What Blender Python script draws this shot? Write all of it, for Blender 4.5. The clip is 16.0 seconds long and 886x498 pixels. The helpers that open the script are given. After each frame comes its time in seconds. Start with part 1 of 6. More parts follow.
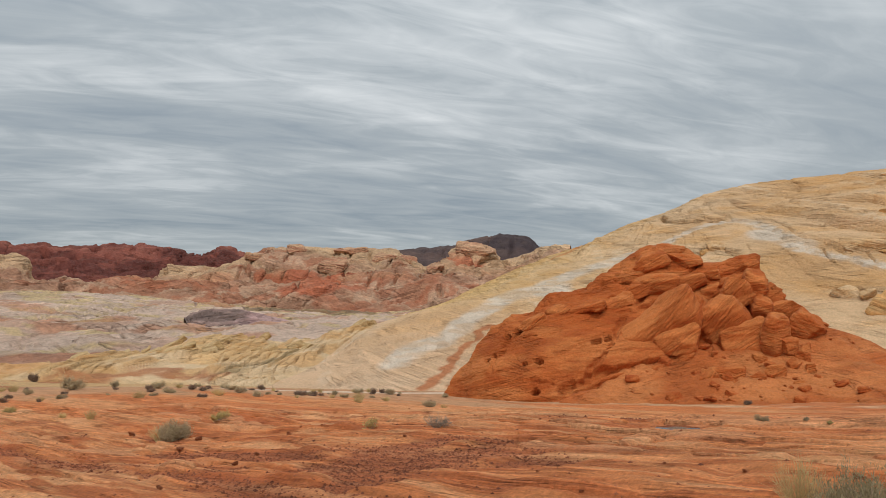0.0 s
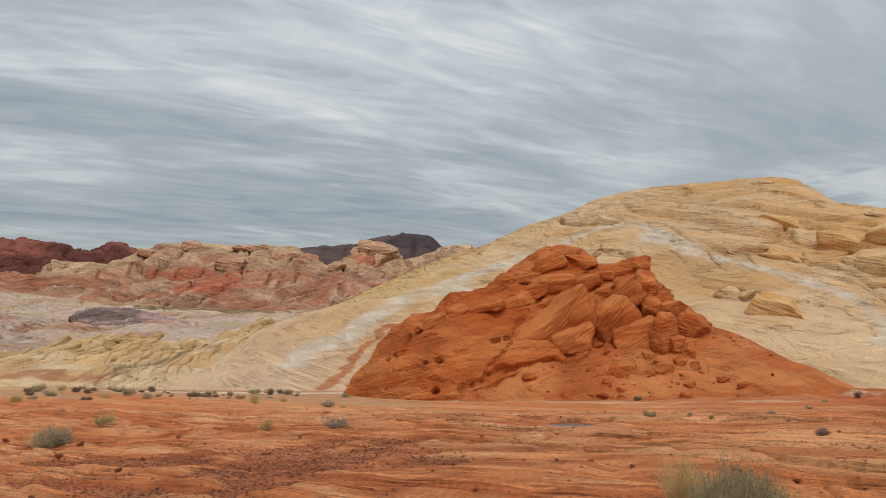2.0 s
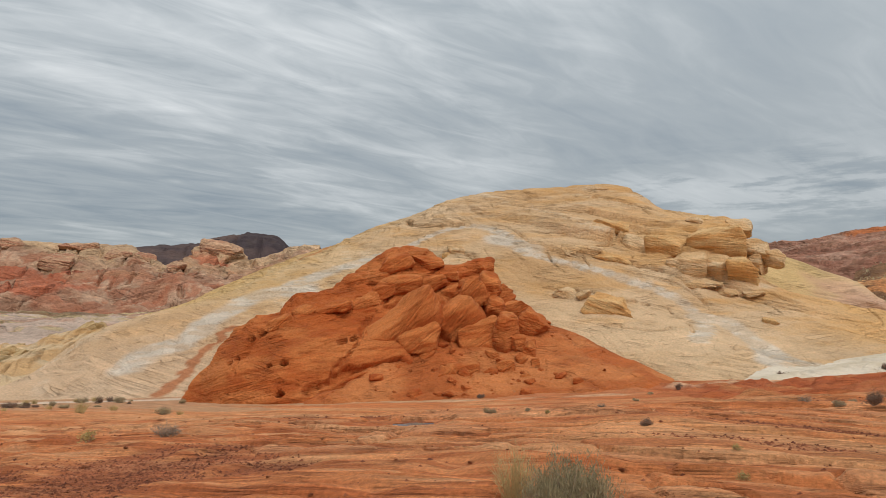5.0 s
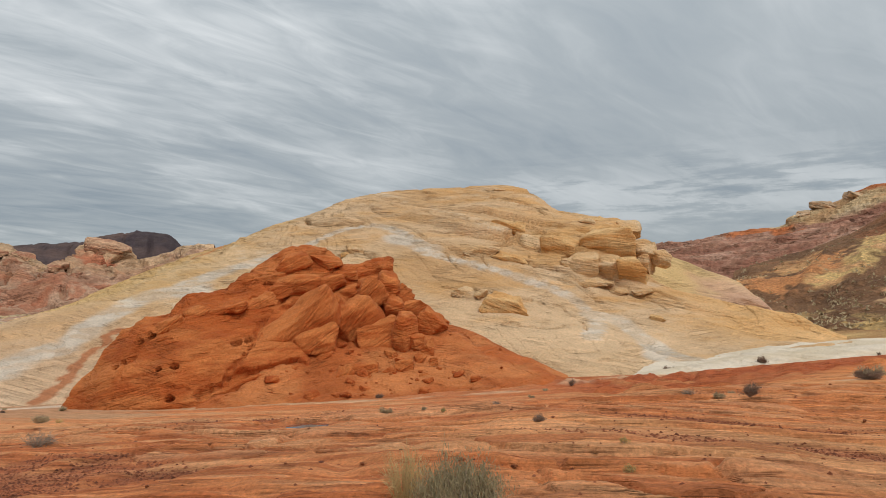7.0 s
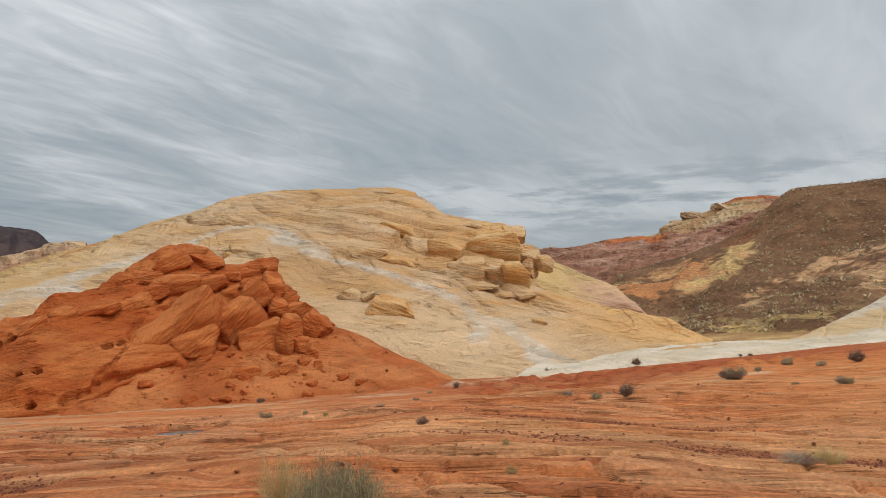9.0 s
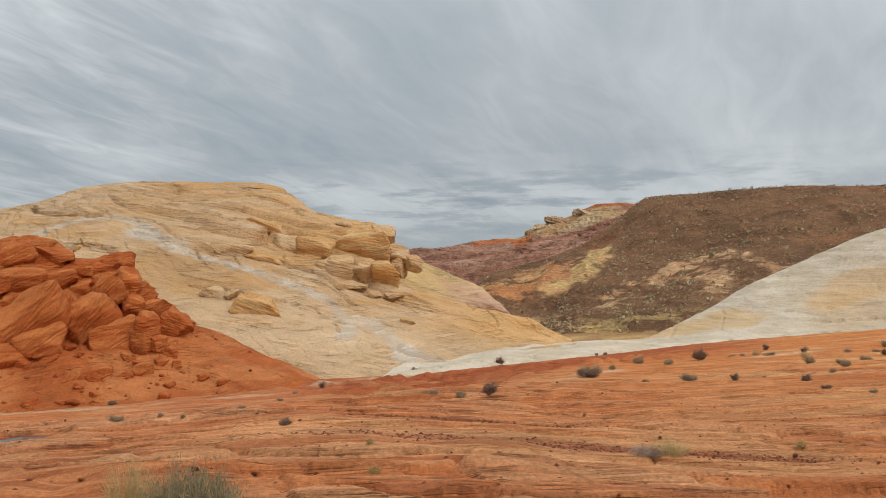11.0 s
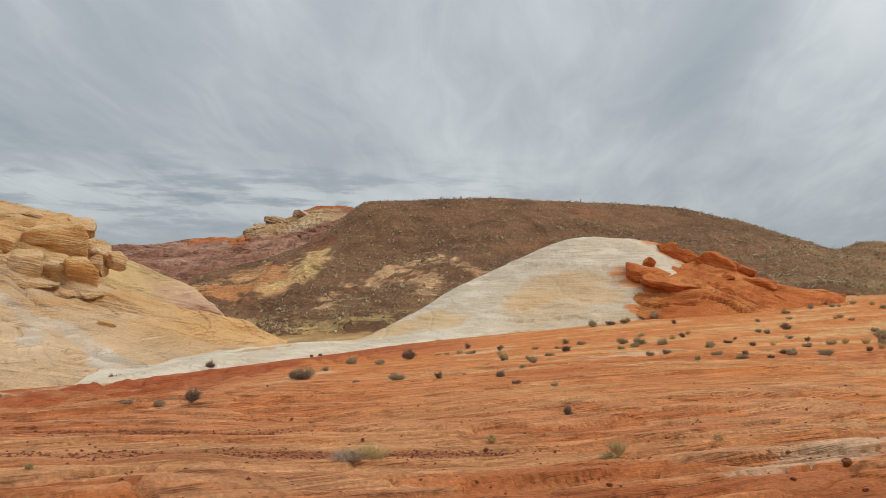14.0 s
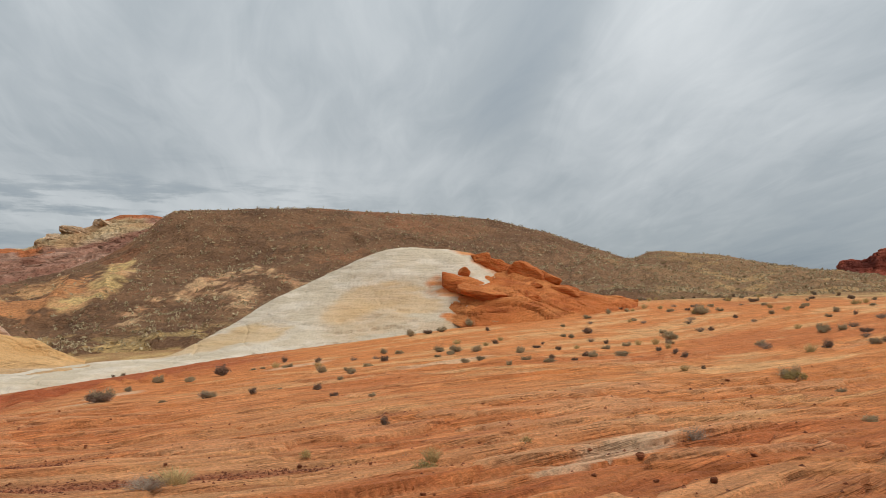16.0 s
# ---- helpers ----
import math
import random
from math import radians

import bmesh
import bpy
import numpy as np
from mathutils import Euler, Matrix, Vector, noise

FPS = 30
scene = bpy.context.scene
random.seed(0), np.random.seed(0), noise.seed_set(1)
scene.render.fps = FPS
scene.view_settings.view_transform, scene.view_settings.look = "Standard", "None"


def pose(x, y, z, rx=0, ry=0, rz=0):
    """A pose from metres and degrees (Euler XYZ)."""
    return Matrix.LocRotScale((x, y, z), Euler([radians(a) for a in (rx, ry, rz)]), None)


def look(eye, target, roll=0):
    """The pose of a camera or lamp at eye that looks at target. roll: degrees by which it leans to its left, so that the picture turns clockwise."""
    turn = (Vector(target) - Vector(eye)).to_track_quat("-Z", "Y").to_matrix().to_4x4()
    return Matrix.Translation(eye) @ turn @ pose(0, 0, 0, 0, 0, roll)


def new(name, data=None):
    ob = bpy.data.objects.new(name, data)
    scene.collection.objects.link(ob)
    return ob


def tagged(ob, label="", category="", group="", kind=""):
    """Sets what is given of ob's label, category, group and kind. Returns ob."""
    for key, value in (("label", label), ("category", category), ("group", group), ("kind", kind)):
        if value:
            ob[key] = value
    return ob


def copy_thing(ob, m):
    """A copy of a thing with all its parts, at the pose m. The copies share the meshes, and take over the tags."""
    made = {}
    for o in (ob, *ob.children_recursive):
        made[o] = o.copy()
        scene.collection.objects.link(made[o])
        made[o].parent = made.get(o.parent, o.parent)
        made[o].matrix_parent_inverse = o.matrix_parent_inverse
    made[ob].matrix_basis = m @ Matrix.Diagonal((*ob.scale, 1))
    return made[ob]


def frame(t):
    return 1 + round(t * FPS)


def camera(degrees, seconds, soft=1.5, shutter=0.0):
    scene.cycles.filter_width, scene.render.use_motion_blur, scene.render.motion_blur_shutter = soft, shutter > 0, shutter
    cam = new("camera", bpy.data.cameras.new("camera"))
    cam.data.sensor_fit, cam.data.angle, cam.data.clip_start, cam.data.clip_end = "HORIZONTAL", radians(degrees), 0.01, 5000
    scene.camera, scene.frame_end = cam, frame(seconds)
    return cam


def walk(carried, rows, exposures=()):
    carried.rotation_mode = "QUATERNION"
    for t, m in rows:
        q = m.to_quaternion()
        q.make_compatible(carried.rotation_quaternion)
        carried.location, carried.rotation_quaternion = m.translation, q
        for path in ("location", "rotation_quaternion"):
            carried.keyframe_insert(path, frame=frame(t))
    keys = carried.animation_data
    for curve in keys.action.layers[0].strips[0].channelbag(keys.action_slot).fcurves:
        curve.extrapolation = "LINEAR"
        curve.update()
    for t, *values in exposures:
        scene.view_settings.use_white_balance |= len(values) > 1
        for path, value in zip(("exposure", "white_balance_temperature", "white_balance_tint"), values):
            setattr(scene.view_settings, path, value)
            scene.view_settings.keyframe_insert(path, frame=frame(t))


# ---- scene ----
# Camera: a slow hand-held pan to the right; seconds, place, heading, tilt and lean in degrees
cam = camera(59.98, 16.0, soft=0.65)
PATH = [
    (0.0, -0.128, -0.406, 0.043, -26.04, 4.17, -0.02),
    (0.5, -0.139, -0.380, 0.048, -23.96, 4.09, 0.22),
    (1.0, -0.134, -0.374, 0.051, -22.18, 4.01, 0.28),
    (1.5, -0.116, -0.346, 0.043, -20.72, 4.05, 0.25),
    (2.0, -0.112, -0.316, 0.046, -18.75, 4.11, 0.16),
    (2.5, -0.099, -0.244, 0.030, -16.87, 4.16, 0.01),
    (3.0, -0.092, -0.208, 0.031, -15.08, 4.16, -0.04),
    (3.5, -0.091, -0.179, 0.033, -13.02, 4.11, -0.03),
    (4.0, -0.081, -0.158, 0.027, -11.08, 4.16, -0.01),
    (6.5, -0.021, -0.057, 0.009, -1.98, 4.12, -0.48),
    (7.0, -0.002, -0.001, -0.000, -0.00, 4.13, -0.53),
    (7.5, 0.005, 0.026, -0.005, 1.79, 4.17, -0.54),
    (8.0, 0.009, 0.074, -0.009, 3.46, 4.25, -0.48),
    (8.5, 0.023, 0.112, -0.016, 5.92, 4.25, -0.41),
    (9.0, 0.039, 0.178, -0.026, 8.37, 4.29, -0.16),
    (11.5, 0.082, 0.227, -0.026, 20.51, 4.37, 0.43),
    (12.0, 0.135, 0.261, -0.030, 23.02, 4.53, 0.50),
    (12.5, 0.183, 0.275, -0.012, 26.26, 4.53, 0.52),
    (13.0, 0.249, 0.320, 0.001, 30.51, 4.59, 0.60),
    (13.5, 0.355, 0.407, -0.016, 34.78, 4.49, 0.67),
    (14.0, 0.386, 0.450, -0.016, 38.83, 4.50, 0.43),
    (14.5, 0.429, 0.482, -0.015, 42.17, 4.59, 0.11),
    (15.0, 0.472, 0.494, -0.017, 45.83, 4.64, -0.17),
    (15.5, 0.501, 0.499, -0.019, 49.21, 4.89, -0.46),
    (16.0, 0.537, 0.512, -0.021, 52.32, 5.25, -0.93),
]
EYE = 1.6


def stand(x, y, z, heading, tilt, lean):
    return pose(x, y, z + EYE, 90 + tilt, 0, -heading) @ pose(0, 0, 0, 0, 0, lean)


walk(cam, [(row[0], stand(*row[1:])) for row in PATH])

# ---- light: a closed, streaked cloud cover with a soft sun behind it ----
SUN_AZIMUTH, SUN_HEIGHT = radians(150), radians(52)
scene.view_settings.exposure = 0.0


def build_world():
    world = bpy.data.worlds.new("cloudy_sky")
    world.use_nodes = True
    scene.world = world
    nt = world.node_tree
    nt.nodes.clear()
    N, link = nt.nodes.new, nt.links.new

    def math_(op, a, b=None, c=None, clamp=False):
        n = N("ShaderNodeMath")
        n.operation, n.use_clamp = op, clamp
        for i, v in enumerate((a, b, c)):
            if v is None:
                continue
            if isinstance(v, (int, float)):
                n.inputs[i].default_value = v
            else:
                link(v, n.inputs[i])
        return n.outputs[0]

    out = N("ShaderNodeOutputWorld")
    sky = N("ShaderNodeTexSky")
    sky.sky_type, sky.sun_disc = "NISHITA", False
    sky.sun_elevation, sky.sun_rotation = SUN_HEIGHT, SUN_AZIMUTH
    clear = N("ShaderNodeBackground")
    clear.inputs["Strength"].default_value = 0.1
    link(sky.outputs[0], clear.inputs["Color"])

    tc = N("ShaderNodeTexCoord")
    sep = N("ShaderNodeSeparateXYZ")
    link(tc.outputs["Generated"], sep.inputs[0])
    x, y, z = sep.outputs
    up = math_("MAXIMUM", z, 0.0)
    lift = math_("ADD", up, 0.14)
    px, py = math_("DIVIDE", x, lift), math_("DIVIDE", y, lift)
    # along and across the wind, which blows towards a heading of 44 degrees
    c, s = math.cos(radians(44)), math.sin(radians(44))
    along = math_("ADD", math_("MULTIPLY", px, s), math_("MULTIPLY", py, c))
    across = math_("SUBTRACT", math_("MULTIPLY", px, c), math_("MULTIPLY", py, s))
    azimuth = math_("ARCTAN2", x, y)

    def streaks(sa, sc, detail, rough, off, distort=0.6):
        comb = N("ShaderNodeCombineXYZ")
        link(math_("MULTIPLY", along, sa), comb.inputs[0])
        link(math_("MULTIPLY", across, sc), comb.inputs[1])
        comb.inputs[2].default_value = off
        n = N("ShaderNodeTexNoise")
        n.inputs["Scale"].default_value = 1.0
        n.inputs["Detail"].default_value = detail
        n.inputs["Roughness"].default_value = rough
        n.inputs["Distortion"].default_value = distort
        link(comb.outputs[0], n.inputs["Vector"])
        return math_("SUBTRACT", n.outputs["Fac"], 0.5)

    def span(value, low, high, a=0.0, b=1.0):
        n = N("ShaderNodeMapRange")
        n.interpolation_type = "SMOOTHSTEP"
        n.inputs["From Min"].default_value, n.inputs["From Max"].default_value = low, high
        n.inputs["To Min"].default_value, n.inputs["To Max"].default_value = a, b
        link(value, n.inputs["Value"])
        return n.outputs[0]

    def bump_at(value, centre, width):
        """1 at the centre, falling away smoothly on both sides."""
        d = math_("DIVIDE", math_("SUBTRACT", value, centre), width)
        return math_("POWER", 2.718, math_("MULTIPLY", math_("MULTIPLY", d, d), -1.0))

    big = streaks(0.42, 0.62, 3, 0.5, 5.2, 0.4)
    mid = streaks(0.8, 1.9, 5, 0.52, 11.3, 0.9)
    fine = streaks(2.2, 6.5, 5, 0.58, 21.9, 1.2)
    # the layer is furrowed towards the west, smoother towards the east
    furrow = span(azimuth, -0.35, 0.45, 1.0, 0.34)
    lines_ = math_("ADD", math_("MULTIPLY", mid, 0.82), math_("MULTIPLY", fine, 0.5))
    mixed = math_("ADD", math_("ADD", math_("MULTIPLY", big, 0.6), math_("MULTIPLY", lines_, furrow)), 0.53)
    # darker, rain-bearing cloud towards the north, a long dark furrow towards the north-east
    veil = math_("MULTIPLY", bump_at(azimuth, 0.08, 0.26), span(up, 0.06, 0.2))
    mixed = math_("SUBTRACT", mixed, math_("MULTIPLY", veil, 0.13))
    band = math_("ADD", across, math_("MULTIPLY", mid, 0.25))
    mixed = math_("SUBTRACT", mixed, math_("MULTIPLY", math_("MULTIPLY", bump_at(band, 0.52, 0.13), math_("MULTIPLY", span(along, 1.0, 1.5), span(along, 3.0, 2.2))), 0.17))
    mixed = math_("ADD", mixed, math_("MULTIPLY", math_("MULTIPLY", span(azimuth, 0.45, 0.9), span(up, 0.1, 0.2)), 0.08))
    # thin, ragged scraps of cloud low over the horizon
    lowc = N("ShaderNodeCombineXYZ")
    link(math_("MULTIPLY", azimuth, 7.0), lowc.inputs[0])
    link(math_("MULTIPLY", z, 46.0), lowc.inputs[1])
    low = N("ShaderNodeTexNoise")
    low.inputs["Scale"].default_value, low.inputs["Detail"].default_value, low.inputs["Roughness"].default_value = 1.0, 7.0, 0.62
    link(lowc.outputs[0], low.inputs["Vector"])
    rim = math_("MULTIPLY", bump_at(up, 0.135, 0.042), math_("MULTIPLY", span(azimuth, -0.05, 0.2), span(azimuth, 0.95, 0.6)))
    mixed = math_("ADD", mixed, math_("MULTIPLY", rim, 0.10))
    mixed = math_("SUBTRACT", mixed, math_("MULTIPLY", math_("MULTIPLY", span(low.outputs["Fac"], 0.46, 0.62), rim), 0.27))
    mixed = math_("SUBTRACT", mixed, math_("MULTIPLY", span(up, 0.13, 0.03, 0.0, 0.17), span(azimuth, -0.3, 0.15, 0.25, 1.0)))
    ramp = N("ShaderNodeValToRGB")
    ramp.color_ramp.elements[0].position, ramp.color_ramp.elements[0].color = 0.2, (0.225, 0.272, 0.318, 1)
    ramp.color_ramp.elements[1].position, ramp.color_ramp.elements[1].color = 0.86, (0.68, 0.705, 0.715, 1)
    e = ramp.color_ramp.elements.new(0.5)
    e.color = (0.37, 0.408, 0.432, 1)
    link(mixed, ramp.inputs[0])
    clouds = N("ShaderNodeBackground")
    link(ramp.outputs[0], clouds.inputs["Color"])
    # a cloud cover is brighter overhead than at its rim
    gain = math_("ADD", 1.0, math_("MULTIPLY", math_("POWER", up, 1.5), 1.1))
    link(gain, clouds.inputs["Strength"])
    mix = N("ShaderNodeMixShader")
    mix.inputs[0].default_value = 0.94
    link(clear.outputs[0], mix.inputs[1])
    link(clouds.outputs[0], mix.inputs[2])
    link(mix.outputs[0], out.inputs["Surface"])


build_world()
sun = new("sun", bpy.data.lights.new("sun", "SUN"))
sun.data.energy, sun.data.angle, sun.data.color = 1.5, radians(35), (1.0, 0.95, 0.88)
sun.matrix_basis = look((0, 0, 0), (-math.sin(SUN_AZIMUTH) * math.cos(SUN_HEIGHT), -math.cos(SUN_AZIMUTH) * math.cos(SUN_HEIGHT), -math.sin(SUN_HEIGHT)))


# ---- noise on arrays of points ----
def _whole(v):
    return np.asarray(v).astype(np.int64).astype(np.uint32)


def _mix(h):
    h = (h ^ (h >> np.uint32(13))) * np.uint32(1274126177)
    h = (h ^ (h >> np.uint32(16))) * np.uint32(2246822519)
    return ((h ^ (h >> np.uint32(15))) & np.uint32(0xFFFF)) / 65535.0


def _hash(ix, iy, iz, seed):
    shift = np.uint32(seed * 1274126177 & 0xFFFFFFFF)
    return _mix(_whole(ix) * np.uint32(374761393) + _whole(iy) * np.uint32(668265263) + _whole(iz) * np.uint32(2147483647) + shift)


def vnoise(p, seed=0):
    """Smooth value noise, about -1 to 1, worked out in short runs of points."""
    flat = np.ascontiguousarray(p, dtype=float).reshape(-1, 3)
    out = np.empty(len(flat))
    shift = np.uint32(seed * 1274126177 & 0xFFFFFFFF)
    for start in range(0, len(flat), 16384):
        q = flat[start:start + 16384]
        i = np.floor(q)
        f = q - i
        f = f * f * f * (f * (f * 6 - 15) + 10)
        w = _whole(i)
        hx, hy, hz = w[:, 0] * np.uint32(374761393), w[:, 1] * np.uint32(668265263), w[:, 2] * np.uint32(2147483647) + shift
        hx, hy, hz = (hx, hx + np.uint32(374761393)), (hy, hy + np.uint32(668265263)), (hz, hz + np.uint32(2147483647))
        fx, fy, fz = f[:, 0], f[:, 1], f[:, 2]
        rows = []
        for a in (0, 1):
            for b in (0, 1):
                lo, hi = _mix(hx[a] + hy[b] + hz[0]), _mix(hx[a] + hy[b] + hz[1])
                rows.append(lo + (hi - lo) * fz)
        near, far = rows[0] + (rows[1] - rows[0]) * fy, rows[2] + (rows[3] - rows[2]) * fy
        out[start:start + 16384] = near + (far - near) * fx
    return out.reshape(np.shape(p)[:-1]) * 2 - 1


def fbm(p, octaves=4, seed=0, gain=0.5):
    total, a = 0, 1.0
    for o in range(octaves):
        total = total + a * vnoise(p * (2.03 ** o) + 17.3 * o, seed + o)
        a *= gain
    return total


def billow(p, octaves=4, seed=0, gain=0.5):
    """Rounded knobs with sharp creases between them."""
    total, a = 0, 1.0
    for o in range(octaves):
        total = total + a * (2 * np.abs(vnoise(p * (2.05 ** o) + 5.3 * o, seed + o)) ** 0.8 - 0.7)
        a *= gain
    return total


def ridged(p, octaves=4, seed=0, gain=0.5):
    total, a = 0, 1.0
    for o in range(octaves):
        total = total + a * (1 - 2 * np.abs(vnoise(p * (2.07 ** o) + 9.1 * o, seed + o)))
        a *= gain
    return total


def cells(p, seed=0, flat=False):
    """Cellular noise: the distance to the border between cells, and a random number for each cell."""
    i = np.floor(p).astype(np.int64)
    f1 = np.full(p.shape[:-1], 9.0)
    f2 = f1.copy()
    own = np.zeros(p.shape[:-1])
    for dx in (-1, 0, 1):
        for dy in (-1, 0, 1):
            for dz in ((0,) if flat else (-1, 0, 1)):
                c = i + np.array([dx, dy, dz])
                hx, hy, hz = (_hash(c[..., 0], c[..., 1], c[..., 2], seed + k) for k in (1, 2, 3))
                hz = p[..., 2] - c[..., 2] if flat else hz
                d = np.sqrt((c[..., 0] + hx - p[..., 0]) ** 2 + (c[..., 1] + hy - p[..., 1]) ** 2 + (c[..., 2] + hz - p[..., 2]) ** 2)
                nearer = d < f1
                f2 = np.where(nearer, f1, np.minimum(f2, d))
                own = np.where(nearer, hx, own)
                f1 = np.minimum(f1, d)
    return f2 - f1, own


def smooth(a, b, x):
    t = np.clip((x - a) / (b - a), 0, 1)
    return t * t * (3 - 2 * t)


def beds(p, normal, thick, seed, wavy=0.5):
    """Layers of sandstone: for each point the height of its layer's worn step (0 to 1, sharp below, rounded above) and the layer's random number."""
    n = np.array(normal, float)
    n /= np.linalg.norm(n)
    b = (p @ n) / thick + wavy * fbm(p / (thick * 14), 3, seed)
    k = np.floor(b)
    f = b - k
    r = _hash(k, k * 0, k * 0, seed)
    return (smooth(0, 0.16, f) * (1 - 0.45 * f)) * (0.3 + 0.7 * r), r


def srgb(r, g, b):
    """A colour as linear base colour."""
    v = np.array([r, g, b]) / 255
    return np.where(v < 0.04045, v / 12.92, ((v + 0.055) / 1.055) ** 2.4)


def blend(a, b, f):
    f = np.asarray(f)[..., None]
    return a * (1 - f) + b * f


# ---- mesh helpers ----
def mesh_of(name, verts, faces, material, colours=None, sharp=False):
    verts, faces = np.asarray(verts, np.float32).reshape(-1, 3), np.asarray(faces, np.int32)
    me = bpy.data.meshes.new(name)
    me.vertices.add(len(verts))
    me.vertices.foreach_set("co", verts.ravel())
    k = faces.shape[1]
    me.loops.add(faces.size)
    me.loops.foreach_set("vertex_index", faces.ravel())
    me.polygons.add(len(faces))
    me.polygons.foreach_set("loop_start", np.arange(0, faces.size, k, dtype=np.int32))
    me.polygons.foreach_set("use_smooth", np.full(len(faces), not sharp))
    me.update(calc_edges=True)
    if colours is not None:
        layer = me.color_attributes.new("rock_colour", "FLOAT_COLOR", "POINT")
        rgba = np.ones((len(verts), 4), np.float32)
        rgba[:, :3] = np.clip(np.asarray(colours).reshape(-1, 3), 0, 0.9)
        layer.data.foreach_set("color", rgba.ravel())
    me.materials.append(material)
    return me


def grid_faces(nv, nu, closed=False):
    idx = np.arange(nv * nu).reshape(nv, nu)
    if closed:
        idx = np.concatenate([idx, idx[:, :1]], 1)
    return np.stack([idx[:-1, :-1], idx[:-1, 1:], idx[1:, 1:], idx[1:, :-1]], -1).reshape(-1, 4)


def spline(points, n):
    """n points along a smooth curve through the given ones, evenly by length."""
    p = np.array(points, float)
    p = np.concatenate([[2 * p[0] - p[1]], p, [2 * p[-1] - p[-2]]])
    t = np.linspace(0, 1, 24, endpoint=False)[:, None]
    out = []
    for a, b, c, d in zip(p[:-3], p[1:-2], p[2:-1], p[3:]):
        out.append(0.5 * (2 * b + (c - a) * t + (2 * a - 5 * b + 4 * c - d) * t ** 2 + (3 * b - a - 3 * c + d) * t ** 3))
    out = np.concatenate(out + [p[-2:-1]])
    s = np.concatenate([[0], np.cumsum(np.linalg.norm(np.diff(out, axis=0), axis=1))])
    q = np.linspace(0, s[-1], n)
    return np.stack([np.interp(q, s, out[:, k]) for k in range(3)], -1)


def loft(lines, nu, nv, rear=((6, 2), (14, 8)), foot=None):
    """A surface over lines from foot to crest, each from end to end, closed behind the crest by lines that lie further back and lower."""
    rows = [spline(l, nu) for l in lines]
    if foot:
        back = rows[0] - rows[1]
        back[:, 2] = 0
        back /= np.maximum(np.linalg.norm(back, axis=1, keepdims=True), 1e-6)
        rows.insert(0, rows[0] + back * foot[0] - np.array([0, 0, foot[1]]))
    away = rows[-1] - rows[1]
    away[:, 2] = 0
    ker = np.ones(max(3, nu // 12))
    away = np.stack([np.convolve(np.pad(away[:, k], len(ker) // 2, "edge"), ker / len(ker), "same")[len(ker) // 2:][:nu] for k in range(3)], -1)
    away /= np.maximum(np.linalg.norm(away, axis=1, keepdims=True), 1e-6)
    crest = rows[-1]
    for d, h in rear:
        rows.append(crest + away * d - np.array([0, 0, h]))
    rows = np.array(rows)
    k = len(rows)
    span = np.concatenate([[0], np.cumsum(np.linalg.norm(np.diff(rows, axis=0), axis=2).mean(1))])
    v = np.linspace(0, span[-1], nv)
    seg = np.clip(np.searchsorted(span, v, side="right") - 1, 0, k - 2)
    t = ((v - span[seg]) / (span[seg + 1] - span[seg]))[:, None, None]
    at = lambda i: np.where(((i < 0) | (i > k - 1))[:, None, None], 2 * rows[np.clip(i, 0, k - 1)] - rows[np.clip(2 * np.clip(i, 0, k - 1) - i, 0, k - 1)], rows[np.clip(i, 0, k - 1)])
    a, b, c, d = at(seg - 1), at(seg), at(seg + 1), at(seg + 2)
    tens = 0.35
    m1, m2 = tens * (c - a), tens * (d - b)
    p = (2 * t ** 3 - 3 * t ** 2 + 1) * b + (t ** 3 - 2 * t ** 2 + t) * m1 + (-2 * t ** 3 + 3 * t ** 2) * c + (t ** 3 - t ** 2) * m2
    u = np.broadcast_to(np.linspace(0, 1, nu)[None, :], (nv, nu))
    crest_v = span[k - 1 - len(rear)]
    w = np.broadcast_to((v / crest_v)[:, None], (nv, nu))
    return p, u, w


def normals(p):
    n = np.cross(np.gradient(p, axis=1), np.gradient(p, axis=0))
    return n / np.maximum(np.linalg.norm(n, axis=-1, keepdims=True), 1e-9)


def part(name, me, parent, label="", place=None):
    ob = new(name, me)
    ob.parent = parent
    if place is not None:
        ob.matrix_basis = place
    if label:
        tagged(ob, label)
    return ob


# ---- materials ----
def nodes_of(name):
    m = bpy.data.materials.new(name)
    m.use_nodes = True
    nt = m.node_tree
    return m, nt, nt.nodes["Principled BSDF"]


